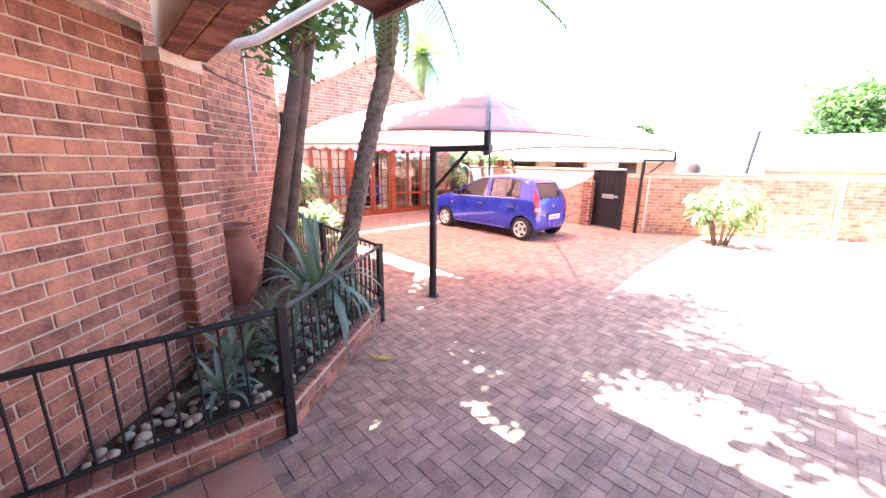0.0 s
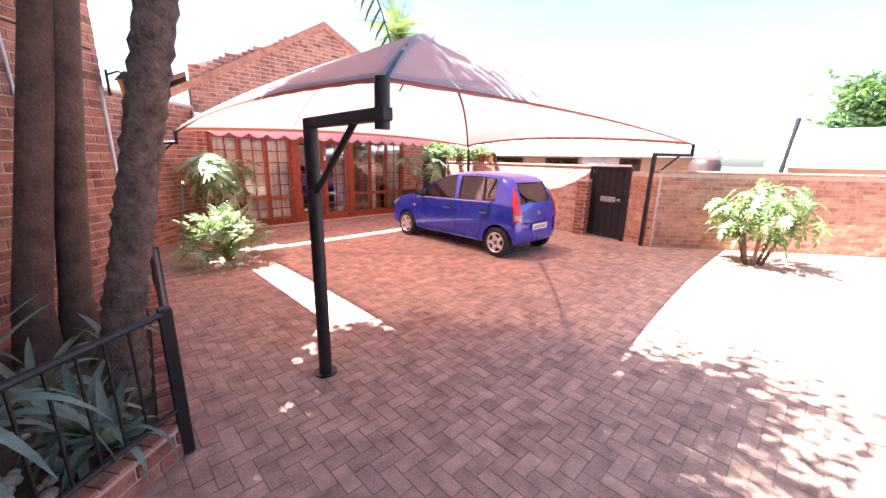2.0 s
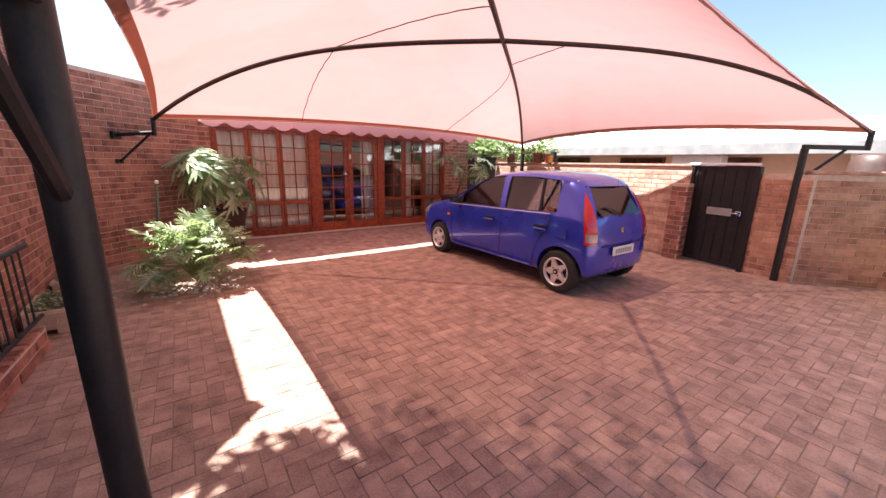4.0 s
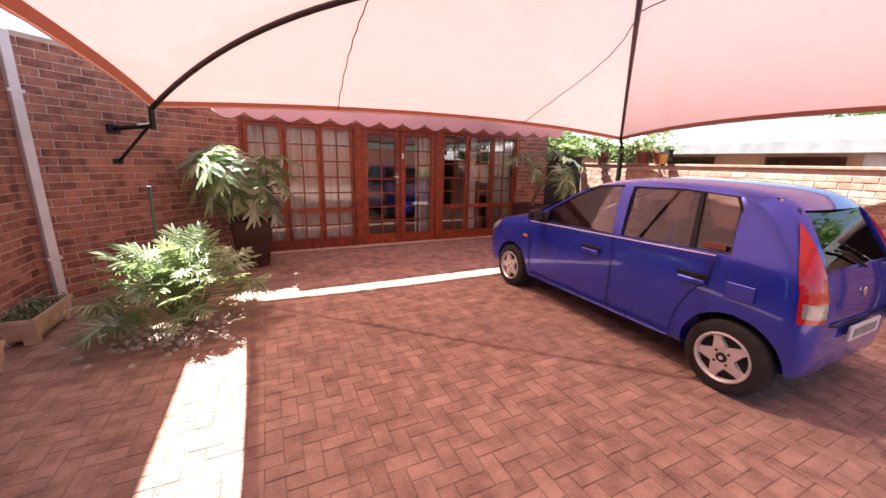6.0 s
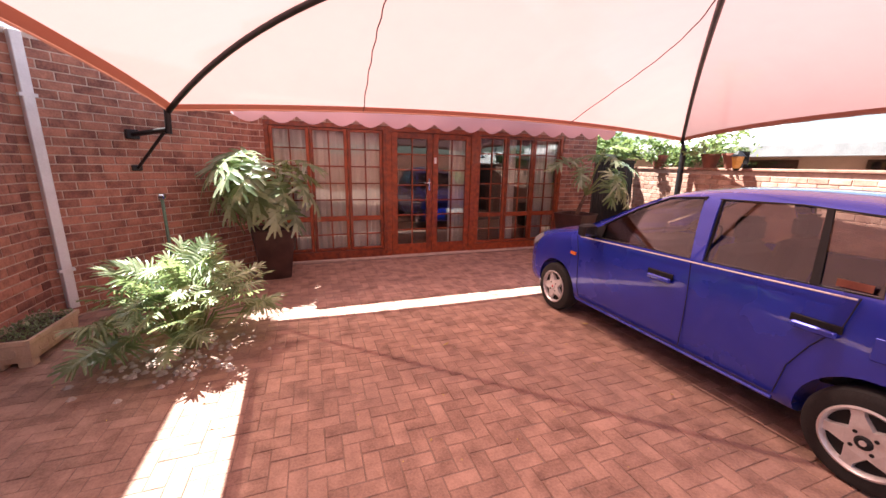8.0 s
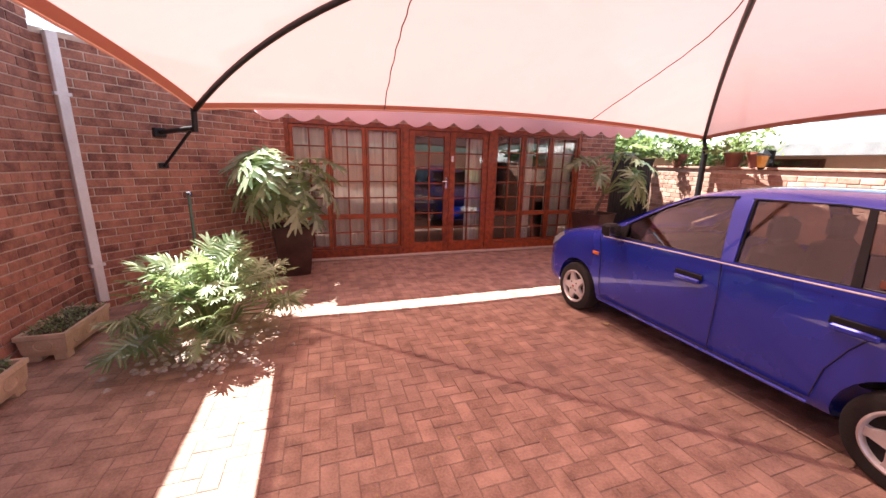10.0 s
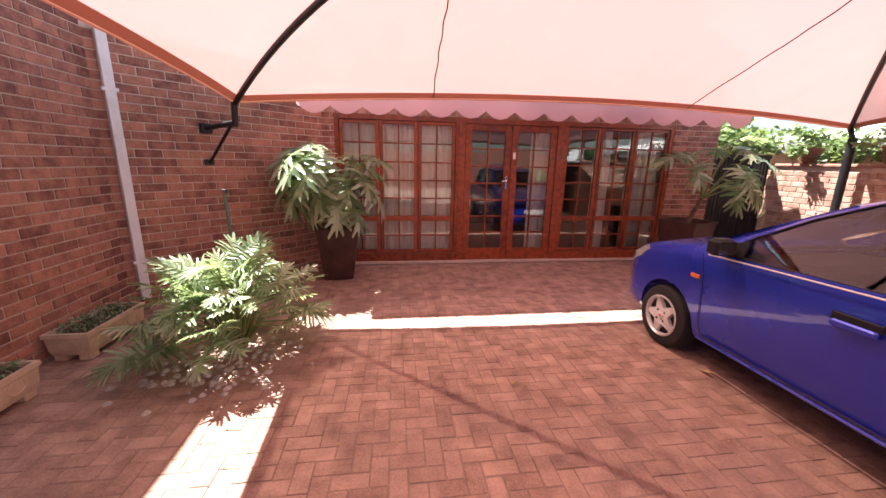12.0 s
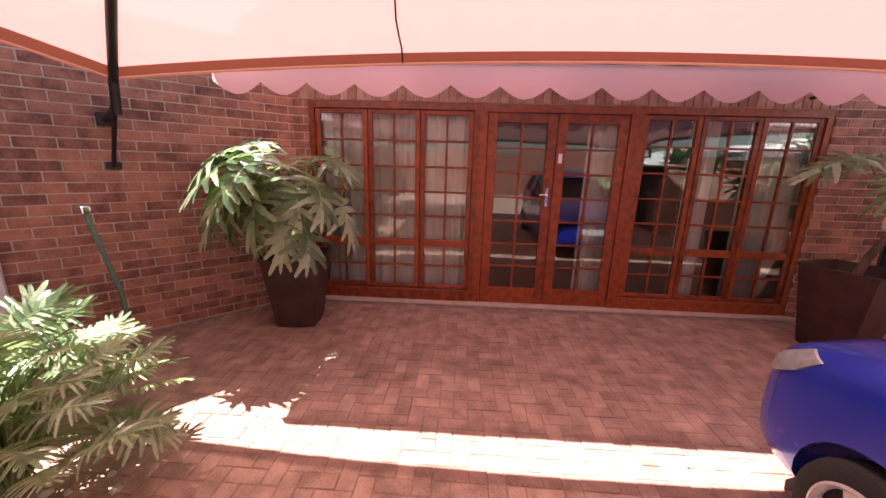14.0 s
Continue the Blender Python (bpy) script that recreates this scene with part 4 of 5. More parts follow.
part("lintel_bar", Build().box((-0.02, -0.06, 1.63), (0.98, 0.06, 1.67), None, 0.004), WHITE, gate, "white strip over the gate")
coping = Build()
ln = (E1 - E0).length
ang = math.degrees(math.atan2(EDIR.y, EDIR.x))
coping.box((0, -0.04, 1.53), (ln, 0.26, 1.58), pose(E0.x, E0.y, 0, 0, 0, ang), 0.01)
coping.box((0, -0.03, 1.6), (5.92, 0.25, 1.645), pose(10.98, 10.4, 0, 0, 0, math.degrees(math.atan2(-5.88, -0.7))), 0.01)
solid("trim", coping, BRICK_LIGHTENED, "brick coping on the boundary walls", "coping")
pole = thing("pole", "leaning dark steel pole behind the boundary wall", "pole")
part("shaft", Build().tube([(11.95, 1.3, -0.2), (11.95, 1.3, 1.5), (12.15, 1.22, 2.65)], 0.04, 10), BLACK, pole, "", True)
brace = E0 + EDIR * 4.35
stake = thing("stake", "white painted brace post against the boundary wall", "post")
part("shaft", Build().tube([(brace.x - 0.12, brace.y - 0.12, -0.02), (brace.x - 0.03, brace.y - 0.02, 1.6)], 0.045, 8), WHITE, stake)
# neighbour's low house
house = thing("house", "low salmon-plastered neighbour house with a pale roof and grey fascia", "house")
part("wall", Build().box((12.6, 3.0, -0.2), (16, 12, 1.95)), PLASTER, house)
part("roof", Build().prism([(12.0, 1.98), (20, 3.1), (20, 3.2), (12.0, 2.06)], 2.4, 12.5, lambda u, v, d: (u, d, v)), ROOFING, house)
part("fascia", Build().box((11.95, 2.4, 1.86), (12.0, 12.5, 2.07), None, 0.006), GREY, house)
for y in (6.0, 8.0, 4.2):
    w = part("window", Build().box((12.55, y, 1.5), (12.6, y + 1.1, 1.82), None, 0.006), WOOD_DARK, house)
    part("pane", Build().box((12.54, y + 0.06, 1.54), (12.548, y + 1.04, 1.78)), GLASS, w)
ac = thing("air_conditioner", "white air-conditioner unit on the neighbour's wall", "air conditioner")
part("casing", Build().box((12.2, 4.75, 1.55), (12.56, 5.7, 1.86), None, 0.02), WHITE, ac)
part("fan_grille", Build().lathe([(0.12, 0), (0.12, 0.012), (0.1, 0.016)], 24, pose(12.195, 5.1, 1.7, 0, -90, 0)), WHITE, ac)
far_house = thing("house", "white-roofed low house beyond the boundary wall", "house")
part("wall", Build().box((17, -14, -0.2), (24, 1.5, 1.7)), PLASTER, far_house)
part("roof", Build().prism([(16.4, 1.75), (20.5, 3.0), (24.6, 1.75), (24.6, 1.68), (20.5, 2.93), (16.4, 1.68)], -14.5, 2.0, lambda u, v, d: (u, d, v)), ROOFING, far_house)
tank = thing("water_tank", "dark round water tank behind the boundary wall", "tank")
part("drum", Build().lathe([(0.3, 1.0), (0.32, 1.1), (0.32, 1.72), (0.26, 1.82), (0.1, 1.86)], 20, pose(11.9, 2.6, 0)), POT, tank, "", True)


def lantern(m, label):
    la = thing("lantern", label, "lantern", m, "wall lanterns")
    part("back_plate", Build().box((-0.05, -0.02, -0.12), (0.05, 0, 0.12), None, 0.005), BLACK, la)
    part("bracket", Build().tube([(0, -0.02, 0.08), (0, -0.1, 0.12), (0, -0.16, 0.1)], 0.01, 8), BLACK, la)
    part("glass_body", Build().lathe([(0.05, -0.14), (0.085, 0.04)], 6, pose(0, -0.16, 0)), AMBER, la, "amber glass panes")
    part("roof_cap", Build().lathe([(0.11, 0.04), (0.06, 0.09), (0.02, 0.13)], 6, pose(0, -0.16, 0)), BLACK, la)
    part("base_cap", Build().lathe([(0.03, -0.17), (0.055, -0.14)], 6, pose(0, -0.16, 0)), BLACK, la)


lantern(pose(1.95, 5.72, 2.38, 0, 0, 90), "black coach lantern with amber glass on the house corner")
lantern(pose(10.66, 7.7, 1.78, 0, 0, -97), "black coach lantern with amber glass on the boundary wall")

# ---- downpipes and wires ----
pipe = thing("downpipe", "white square downpipe in the corner of the house wall", "downpipe")
part("shaft", Build().box((-0.04, -0.05, 0.12), (0.04, 0.03, 2.66), pose(1.89, 8.30, 0, 0, 0, 45), 0.006), WHITE, pipe)
for z in (2.12, 0.5):
    part("clip", Build().box((-0.06, -0.055, z), (0.06, 0.0, z + 0.03), pose(1.89, 8.30, 0, 0, 0, 45)), WHITE, pipe)
pipe = thing("downpipe", "white square downpipe from the gutter into a clay urn", "downpipe")
px, py = 0.61, 4.4
part("shaft", Build().box((-0.034, -0.08, 1.0), (0.034, -0.01, 2.74), pose(px, py, 0, 0, 0, 45), 0.006), WHITE, pipe)
part("elbow", Build().tube([(px + 0.035, py - 0.035, 2.7), (px + 0.04, py - 0.05, 2.78), (px + 0.1, py - 0.25, 2.82), (0.96, 3.42, 2.83), (1.0, 3.3, 2.85), (1.16, 1.95, 2.92)], 0.042, 10), WHITE, pipe)
wire = thing("cable", "thin dark cables clipped along the house wall", "cable")
part("strand", Build().tube([(0.3, 4.14, 2.9), (0.9, 4.73, 2.72), (1.88, 5.7, 2.66)], 0.008, 5), BLACK, wire)
conduit = thing("conduit", "thin white conduit running up the house wall", "conduit")
part("shaft", Build().tube([(1.36, 5.2, 1.6), (1.33, 5.17, 4.0)], 0.012, 6), WHITE, conduit)
conduit2 = thing("conduit", "thin white conduit on the house corner", "conduit")
part("shaft", Build().tube([(1.9, 5.74, 1.2), (1.9, 5.74, 2.35)], 0.018, 6), WHITE, conduit2)

# ---- planter with railing ----
PL = [(-0.95, 1.88), (0.42, 1.82), (1.86, 2.92), (2.0, 4.6), (2.05, 5.9)]
planter = tagged(new("planter", None), "low brick planter bed edged with brick", "planter")
PH = 0.2
for (ax, ay), (bx, by) in zip(PL, PL[1:]):
    d = Vector((bx - ax, by - ay))
    m = pose(ax, ay, 0, 0, 0, math.degrees(math.atan2(d.y, d.x)))
    part("kerb", Build().box((0, 0, 0), (d.length, 0.11, PH), m), MORTAR, planter)
    brick_face(planter, m, d.length, 0.008, flat(0.19))
    topb = Build()
    n = int(d.length / 0.0845)
    for i in range(n):
        topb.box((i * 0.0845, -0.006, PH - 0.01), (i * 0.0845 + 0.075, 0.115, PH + 0.012), m, 0.003)
    tagged(part("kerb_top", topb, BRICK, planter), kind="stuff")
bed = [(-2.2, 0.6)] + [(x - 0.05, y + 0.1) for x, y in PL] + [(1.9, 5.7), (-0.4, 3.5), (0.3, 3.1), (0.05, 2.8)]
part("soil", Build().add([(x, y, 0.16 + 0.03 * math.sin(i * 2.2)) for i, (x, y) in enumerate(bed)] + [(0.9, 3.6, 0.24)], [(i, (i + 1) % len(bed), len(bed)) for i in range(len(bed))]), SOIL, planter)

rail = thing("railing", "low black steel railing round the planter", "railing")
RH = 0.88
for x, y in PL[:4]:
    part("post", Build().box((x - 0.032, y - 0.032, 0.0), (x + 0.032, y + 0.032, RH + 0.03), None, 0.006), BLACK, rail)
for (ax, ay), (bx, by) in zip(PL, PL[1:]):
    for z, r in ((RH, 0.02), (0.3, 0.016)):
        part("rail", Build().tube([(ax, ay, z), (bx, by, z)], r, 8), BLACK, rail)
    d = Vector((bx - ax, by - ay))
    for i in range(1, int(d.length / 0.115)):
        t = i * 0.115 / d.length
        x, y = ax + d.x * t, ay + d.y * t
        part("bar", Build().tube([(x, y, 0.3), (x, y, RH)], 0.0075, 6, False), BLACK, rail)

# pebbles in the bed
rnd = random.Random(5)
peb = []
for k in range(3):
    bm = bmesh.new()
    bmesh.ops.create_icosphere(bm, subdivisions=2, radius=1)
    for v in bm.verts:
        v.co *= 1 + 0.22 * noise.noise(v.co * 1.3 + Vector((k * 7, 0, 0)))
        v.co.z *= 0.62
    me = bpy.data.meshes.new("pebble")
    bm.to_mesh(me)
    bm.free()
    me.materials.append(PEBBLE)
    me.polygons.foreach_set("use_smooth", [True] * len(me.polygons))
    peb.append(me)
pebbles = tagged(new("pebble_bed", None), "loose pale and brown pebbles on the planter soil", "pebbles")
spots = []
while len(spots) < 290:
    x, y = rnd.uniform(-1.1, 1.6), rnd.uniform(1.9, 3.6)
    if y > x + 2.62 or y < 1.98 or y < 1.95 + (x - 0.42) * 0.764 or (x < 0.05 and y > x + 2.6):
        continue
    spots.append((x, y))
for x, y in spots:
    r = rnd.uniform(0.018, 0.043)
    part("pebble", rnd.choice(peb), None, pebbles, "", False, pose(x, y, 0.2 + r * 0.4, rnd.uniform(-20, 20), rnd.uniform(-20, 20), rnd.uniform(0, 360)) @ Matrix.Diagonal((r, r * rnd.uniform(0.7, 1), r, 1)))


# ---- leaves ----
def split_leaf(name, mat, lobes, length, width, droop, keel=0.3, waver=0.0, web=0.3):
    """Ovate philodendron blade cut into finger lobes, whole out to the web; lowest lobes point back, the last forward."""
    b = Build()
    z_at = lambda y: -droop * max(0.0, y) ** 2 / length
    for side in (-1, 1):
        for i in range(lobes):
            t = (i + 0.5) / lobes
            y0 = length * 0.86 * t
            ang = radians(-50 + 112 * t + 6 * math.sin(i * 2.3 + side))
            reach = width * 0.5 * math.sin(math.pi * (0.3 + 0.56 * t)) ** 0.6 * (1 + 0.1 * math.sin(i * 3.1 + side * 2))
            hw = length * 0.86 / lobes * 0.5
            dx, dy = math.cos(ang) * side, math.sin(ang)
            vs = []
            for r, wk in ((0.0, 1.15), (web, 1.05), (web + 0.12, 0.62), (0.68, 0.74), (0.82, 0.56), (0.95, 0.5), (1.0, 0.14)):
                for e in (-1, 0, 1):
                    x, y = dx * reach * r - e * hw * wk * dy * side, y0 + dy * reach * r + e * hw * wk * abs(dx)
                    vs.append((x, y, z_at(y) + keel * abs(x) - (0.5 + waver * math.sin(i * 1.9)) * x * x / width - 0.14 * reach * r * r - (0.006 if e == 0 else 0.0)))
            b.add(vs, [(3 * k + j, 3 * k + j + 1, 3 * k + j + 4, 3 * k + j + 3) for k in range(6) for j in (0, 1)])
    vs = []
    for k, wk in ((0.0, 0.3), (0.5, 0.32), (0.86, 0.9), (0.94, 0.8), (1.08, 0.6), (1.14, 0.2)):
        y = length * k
        vs += [(-length * 0.05 * wk, y, z_at(y) + 0.003), (length * 0.05 * wk, y, z_at(y) + 0.003)]
    b.add(vs, [(2 * k, 2 * k + 1, 2 * k + 3, 2 * k + 2) for k in range(5)])
    return b.mesh(name, mat, True, False)


PHILO = [split_leaf("leaf", LEAF, 10, 0.33, 0.3, 0.12, 0.15, 0.0, 0.4), split_leaf("leaf", LEAF, 11, 0.36, 0.31, 0.28, 0.25, 0.5, 0.4), split_leaf("leaf", LEAF, 9, 0.27, 0.27, 0.1, 0.1, 0.0, 0.4)]
BIG = [split_leaf("leaf", LEAF, 7, 0.42, 0.44, 0.4, 0.2, 0.4, 0.5), split_leaf("leaf", LEAF, 7, 0.38, 0.42, 0.5, 0.12, 0.6, 0.5)]
SMALL = [split_leaf("leaf", LEAF_PALE, 6, 0.22, 0.18, 0.5), split_leaf("leaf", LEAF_PALE, 5, 0.19, 0.17, 0.8, 0.35)]


def leaf_matrix(at, out, tilt, roll=0.0):
    """Leaf at a point, pointing out (plan angle, degrees), raised by tilt."""
    return pose(*at, 0, 0, out - 90) @ pose(0, 0, 0, tilt, roll, 0)


def fountain(name, label, centre, count, reach, height, meshes, seed, low=0.1, group="", category="plant", sector=(0, 360)):
    """A clump of long-stalked leaves springing from one crown."""
    r = random.Random(seed)
    p = thing(name, label, category, pose(*centre), group)
    for i in range(count):
        k = (i + 0.5) / count
        a = sector[0] + (i * 137.5 + r.uniform(-20, 20)) % (sector[1] - sector[0])
        out = reach * (k ** 0.6) * r.uniform(0.75, 1.1)
        z = height * (1 - 0.68 * k ** 1.5) * r.uniform(0.8, 1.1) + low
        c, s = math.cos(radians(a)), math.sin(radians(a))
        end = (out * c, out * s, z)
        part("stalk", Build().tube([(0.03 * c, 0.03 * s, 0.0), (out * 0.45 * c, out * 0.45 * s, z * 0.75 + 0.05), end], [0.011, 0.008, 0.005], 5, False), STEM, p)
        part("leaf", r.choice(meshes), None, p, "", False, leaf_matrix(end, a + r.uniform(-45, 45), r.uniform(10, 70) - 35 * k, r.uniform(-30, 30)) @ Matrix.Scale(r.uniform(0.65, 1.05), 4))
    return p


fountain("philodendron", "bushy split-leaf philodendron growing out of the paving edge", (3.17, 7.26, 0.0), 84, 0.56, 0.66, PHILO, 3, 0.06)
litter = Build()
rnd = random.Random(8)
for i in range(110):
    x, y = 3.08 + rnd.gauss(0, 0.26), 7.02 + rnd.gauss(0, 0.2)
    litter.lathe([(rnd.uniform(0.015, 0.035), 0), (0.012, 0.016)], 6, pose(x, y, 0.001, 0, 0, rnd.uniform(0, 90)))
tagged(solid("gravel", litter, PALE_GRAVEL, "pale pebbles round the foot of the philodendron", "gravel", "stuff"))


def tall_pot(m, label, w=1.0, high=1.0):
    p = thing("plant_pot", label, "pot", m, "tall brown pots")
    part("vessel", Build().lathe([(0.15 * w, 0), (0.165 * w, 0.02), (0.235 * w, 0.66 * high), (0.25 * w, 0.70 * high), (0.225 * w, 0.70 * high), (0.215 * w, 0.6 * high)], 32, None, 0.72), POT, p, "", True)
    part("soil", Build().lathe([(0.2 * w, 0.58 * high), (0.2 * w, 0.62 * high)], 20, None, 0.6), SOIL, p)


tall_pot(pose(3.7, 9.3, 0, 0, 0, 8), "tall tapered dark-brown pot by the glazed front", 1.2)
tall_pot(pose(8.8, 9.24, 0, 0, 0, 20), "wide tapered dark-brown pot by the glazed front", 1.25, 1.12)


def potted(centre, leaves, label, trunk, lift):
    p = thing("philodendron", label, "plant", pose(*centre), "potted philodendrons")
    if trunk:
        part("trunk", Build().tube(trunk, [0.036, 0.032, 0.024], 10), BARK, p, "", True)
    base = Vector(trunk[-1]) if trunk else Vector((0, 0, 0))
    for i, (a, out, z, tilt_, size) in enumerate(leaves):
        c, s = math.cos(radians(a)), math.sin(radians(a))
        end = Vector((out * c, out * s, z)) + Vector((base.x, base.y, 0))
        end.z += lift
        part("stalk", Build().tube([base, base.lerp(end, 0.5) + Vector((0, 0, 0.08)), end], [0.012, 0.01, 0.006], 6, False), STEM, p)
        part("leaf", BIG[i % 2], None, p, "", False, leaf_matrix(end, a, tilt_, (i * 37) % 40 - 20) @ Matrix.Scale(size * (1.0 if trunk else 1.14), 4))


potted((3.7, 9.3, 0.72), [(200, 0.22, 0.62, 0, 1.1), (225, 0.3, 0.6, -15, 1.15), (250, 0.3, 0.42, -40, 1.1), (215, 0.42, 0.45, -45, 1.1), (190, 0.4, 0.3, -50, 1.0), (235, 0.38, 0.25, -60, 1.0), (330, 0.3, 0.6, 5, 1.0), (300, 0.25, 0.35, -35, 1.0), (345, 0.4, 0.3, -40, 1.0), (285, 0.3, 0.15, -45, 1.0), (20, 0.25, 0.5, -10, 0.9), (120, 0.2, 0.5, 0, 0.8), (310, 0.35, 0.05, -30, 0.9), (210, 0.15, 0.7, 10, 1.0), (240, 0.2, 0.5, -20, 1.1), (205, 0.5, 0.6, -25, 1.0), (238, 0.42, 0.6, -14, 1.1), (225, 0.4, 0.66, -10, 1.05), (252, 0.48, 0.5, -20, 1.0), (240, 0.54, 0.34, -30, 1.0), (216, 0.44, 0.46, -35, 1.05), (228, 0.45, 0.38, -50, 1.1), (260, 0.4, 0.6, -20, 1.0), (275, 0.15, 0.3, -40, 1.0), (195, 0.3, 0.15, -60, 1.0), (350, 0.15, 0.55, 0, 0.9), (320, 0.42, 0.42, -30, 0.9)], "large split-leaf philodendron in the tall brown pot", None, 0.3)
potted((8.8, 9.24, 0.69), [(185, 0.4, 0.75, -5, 1.0), (215, 0.42, 0.62, -25, 0.95), (320, 0.45, 0.72, -10, 1.05), (290, 0.4, 0.55, -40, 1.1), (340, 0.55, 0.45, -45, 1.1), (0, 0.6, 0.6, -20, 1.0), (40, 0.45, 0.85, 5, 0.9), (265, 0.4, 0.85, 0, 0.9), (310, 0.62, 0.3, -55, 1.1), (15, 0.7, 0.35, -50, 1.1), (350, 0.3, 0.95, 20, 0.9), (75, 0.35, 0.8, 0, 0.9)], "leggy split-leaf philodendron with a bare ringed trunk", [(0, 0, 0), (0.05, -0.03, 0.22), (0.13, -0.05, 0.42)], 0.3)


# cast troughs
def trough(m, label, seed):
    t = thing("trough", label, "planter", m, "cast troughs")
    L, W = 0.6, 0.26
    prof = Build()
    vs = []
    for z, e in ((0.05, 0.0), (0.09, 0.012), (0.19, 0.02), (0.2, 0.03), (0.235, 0.03), (0.235, 0.005), (0.2, 0.0)):
        vs += [(-L / 2 - e, -W / 2 - e, z), (L / 2 + e, -W / 2 - e, z), (L / 2 + e, W / 2 + e, z), (-L / 2 - e, W / 2 + e, z)]
    prof.add(vs, [(i * 4 + k, i * 4 + (k + 1) % 4, i * 4 + 4 + (k + 1) % 4, i * 4 + 4 + k) for i in range(6) for k in range(4)] + [(3, 2, 1, 0)])
    part("basin", prof, CAST, t)
    for x in (-L / 2, L / 2 - 0.09):
        for y in (-W / 2, W / 2 - 0.09):
            part("foot", Build().box((x, y, 0), (x + 0.09, y + 0.09, 0.06), None, 0.008), CAST, t)
    orn = Build()
    for x in (-0.16, 0.0, 0.16):
        orn.tube([(x + 0.06 * math.cos(a), -W / 2 - 0.014, 0.14 + 0.045 * math.sin(a)) for a in [k * math.pi / 6 for k in range(13)]], 0.007, 5)
    for x in (-L / 2 - 0.014, L / 2 + 0.014):
        orn.tube([(x, 0.06 * math.cos(a), 0.14 + 0.045 * math.sin(a)) for a in [k * math.pi / 6 for k in range(13)]], 0.007, 5)
    part("ornament", orn, CAST, t)
    part("soil", Build().box((-L / 2, -W / 2, 0.18), (L / 2, W / 2, 0.205)), SOIL, t)
    r = random.Random(seed)
    green = Build()
    for i in range(420):
        x, y = r.uniform(-L / 2, L / 2), r.uniform(-W / 2, W / 2)
        z = 0.21 + r.uniform(0, 0.06)
        q = pose(x, y, z, r.uniform(-50, 50), r.uniform(-50, 50), r.uniform(0, 360))
        green.add([q @ Vector(p) for p in ((-0.012, 0, 0), (0, -0.008, 0.004), (0.03, 0, 0.012), (0, 0.008, 0.004))], [(0, 1, 2, 3)])
    tagged(part("groundcover", green, LEAF, t, "low dark green creeping plants"), kind="stuff")


trough(pose(1.985, 7.55, 0, 0, 0, 90), "sandstone-coloured cast trough with creeping plants", 1)
trough(pose(1.985, 6.52, 0, 0, 0, 92), "sandstone-coloured cast trough with trailing plants", 2)

# hose stand
hs = thing("hose_stand", "upright green garden hose pipe with a tap by the wall", "hose")
part("pipe", Build().tube([(2.74, 8.45, 0.0), (2.76, 8.38, 0.6), (2.82, 8.18, 1.22)], 0.016, 8), HOSE, hs, "", True)
part("tap", Build().box((2.80, 8.14, 1.21), (2.85, 8.2, 1.26), None, 0.006), CHROME, hs)

# urn under the downpipe
urn = thing("urn", "large terracotta urn under the downpipe", "urn", pose(0.72, 4.08, 0.2))
part("vessel", Build().lathe([(0.13, 0), (0.17, 0.08), (0.225, 0.34), (0.235, 0.52), (0.2, 0.68), (0.165, 0.74), (0.165, 0.79), (0.205, 0.86), (0.195, 0.88), (0.15, 0.83)], 32), CLAY, urn, "", True)


# agaves in the bed
def agave(centre, count, length, label, seed, width=0.045):
    r = random.Random(seed)
    a = thing("agave", label, "plant", pose(*centre), "agaves in the bed")
    meshes = []
    for v in range(3):
        b = Build()
        bend = (0.35, 0.95, 1.35)[v]
        vs = []
        for k in range(10):
            t = k / 9
            w = width * (0.75 + 0.6 * t) * (1 - t) ** 0.75
            y, z = length * (t - 0.22 * bend * t ** 3), length * (0.85 * t - bend * t ** 2.2)
            vs += [(-w, y, z + w * 0.35), (0, y, z), (w, y, z + w * 0.35)]
        b.add(vs, [(3 * k + j, 3 * k + j + 1, 3 * k + j + 4, 3 * k + j + 3) for k in range(9) for j in (0, 1)])
        meshes.append(b.mesh("leaf", LEAF_AGAVE, True, False))
    for i in range(count):
        k = i / count
        part("leaf", meshes[min(2, int(k * 3))], None, a, "", False, pose(0, 0, 0.03, 0, 0, i * 137.5 + r.uniform(-12, 12)) @ pose(0, 0, 0, 32 - 42 * k + r.uniform(-8, 8)) @ Matrix.Scale(r.uniform(0.8, 1.1), 4))


agave((1.02, 2.66, 0.52), 46, 0.8, "spreading blue-green agave with long arching leaves", 1)
agave((0.75, 2.95, 0.2), 22, 0.45, "dark green strap-leaved plant among pebbles", 2, 0.035)
agave((0.12, 2.2, 0.2), 16, 0.36, "small strap-leaved plant among pebbles", 3, 0.03)
agave((1.62, 4.15, 0.2), 18, 0.4, "small blue-green agave at the tree's foot", 4)
agave((0.62, 2.5, 0.22), 20, 0.48, "dark green strap-leaved plant among pebbles", 5, 0.04)
agave((1.45, 3.05, 0.22), 20, 0.42, "dark green strap-leaved plant among pebbles", 6, 0.04)
agave((1.25, 3.6, 0.22), 18, 0.46, "dark green strap-leaved plant among pebbles", 8, 0.04)
agave((0.3, 2.5, 0.22), 20, 0.5, "dark green strap-leaved plant among pebbles", 9, 0.045)
agave((1.55, 2.85, 0.22), 16, 0.36, "small strap-leaved plant among pebbles", 12, 0.035)
rosette_leaf = Build().add([(0, 0, 0), (-0.016, 0.035, 0.004), (0, 0.062, 0), (0.016, 0.035, 0.004)], [(0, 1, 2, 3)]).mesh("leaf", LEAF_AGAVE, True, False)
r = random.Random(4)
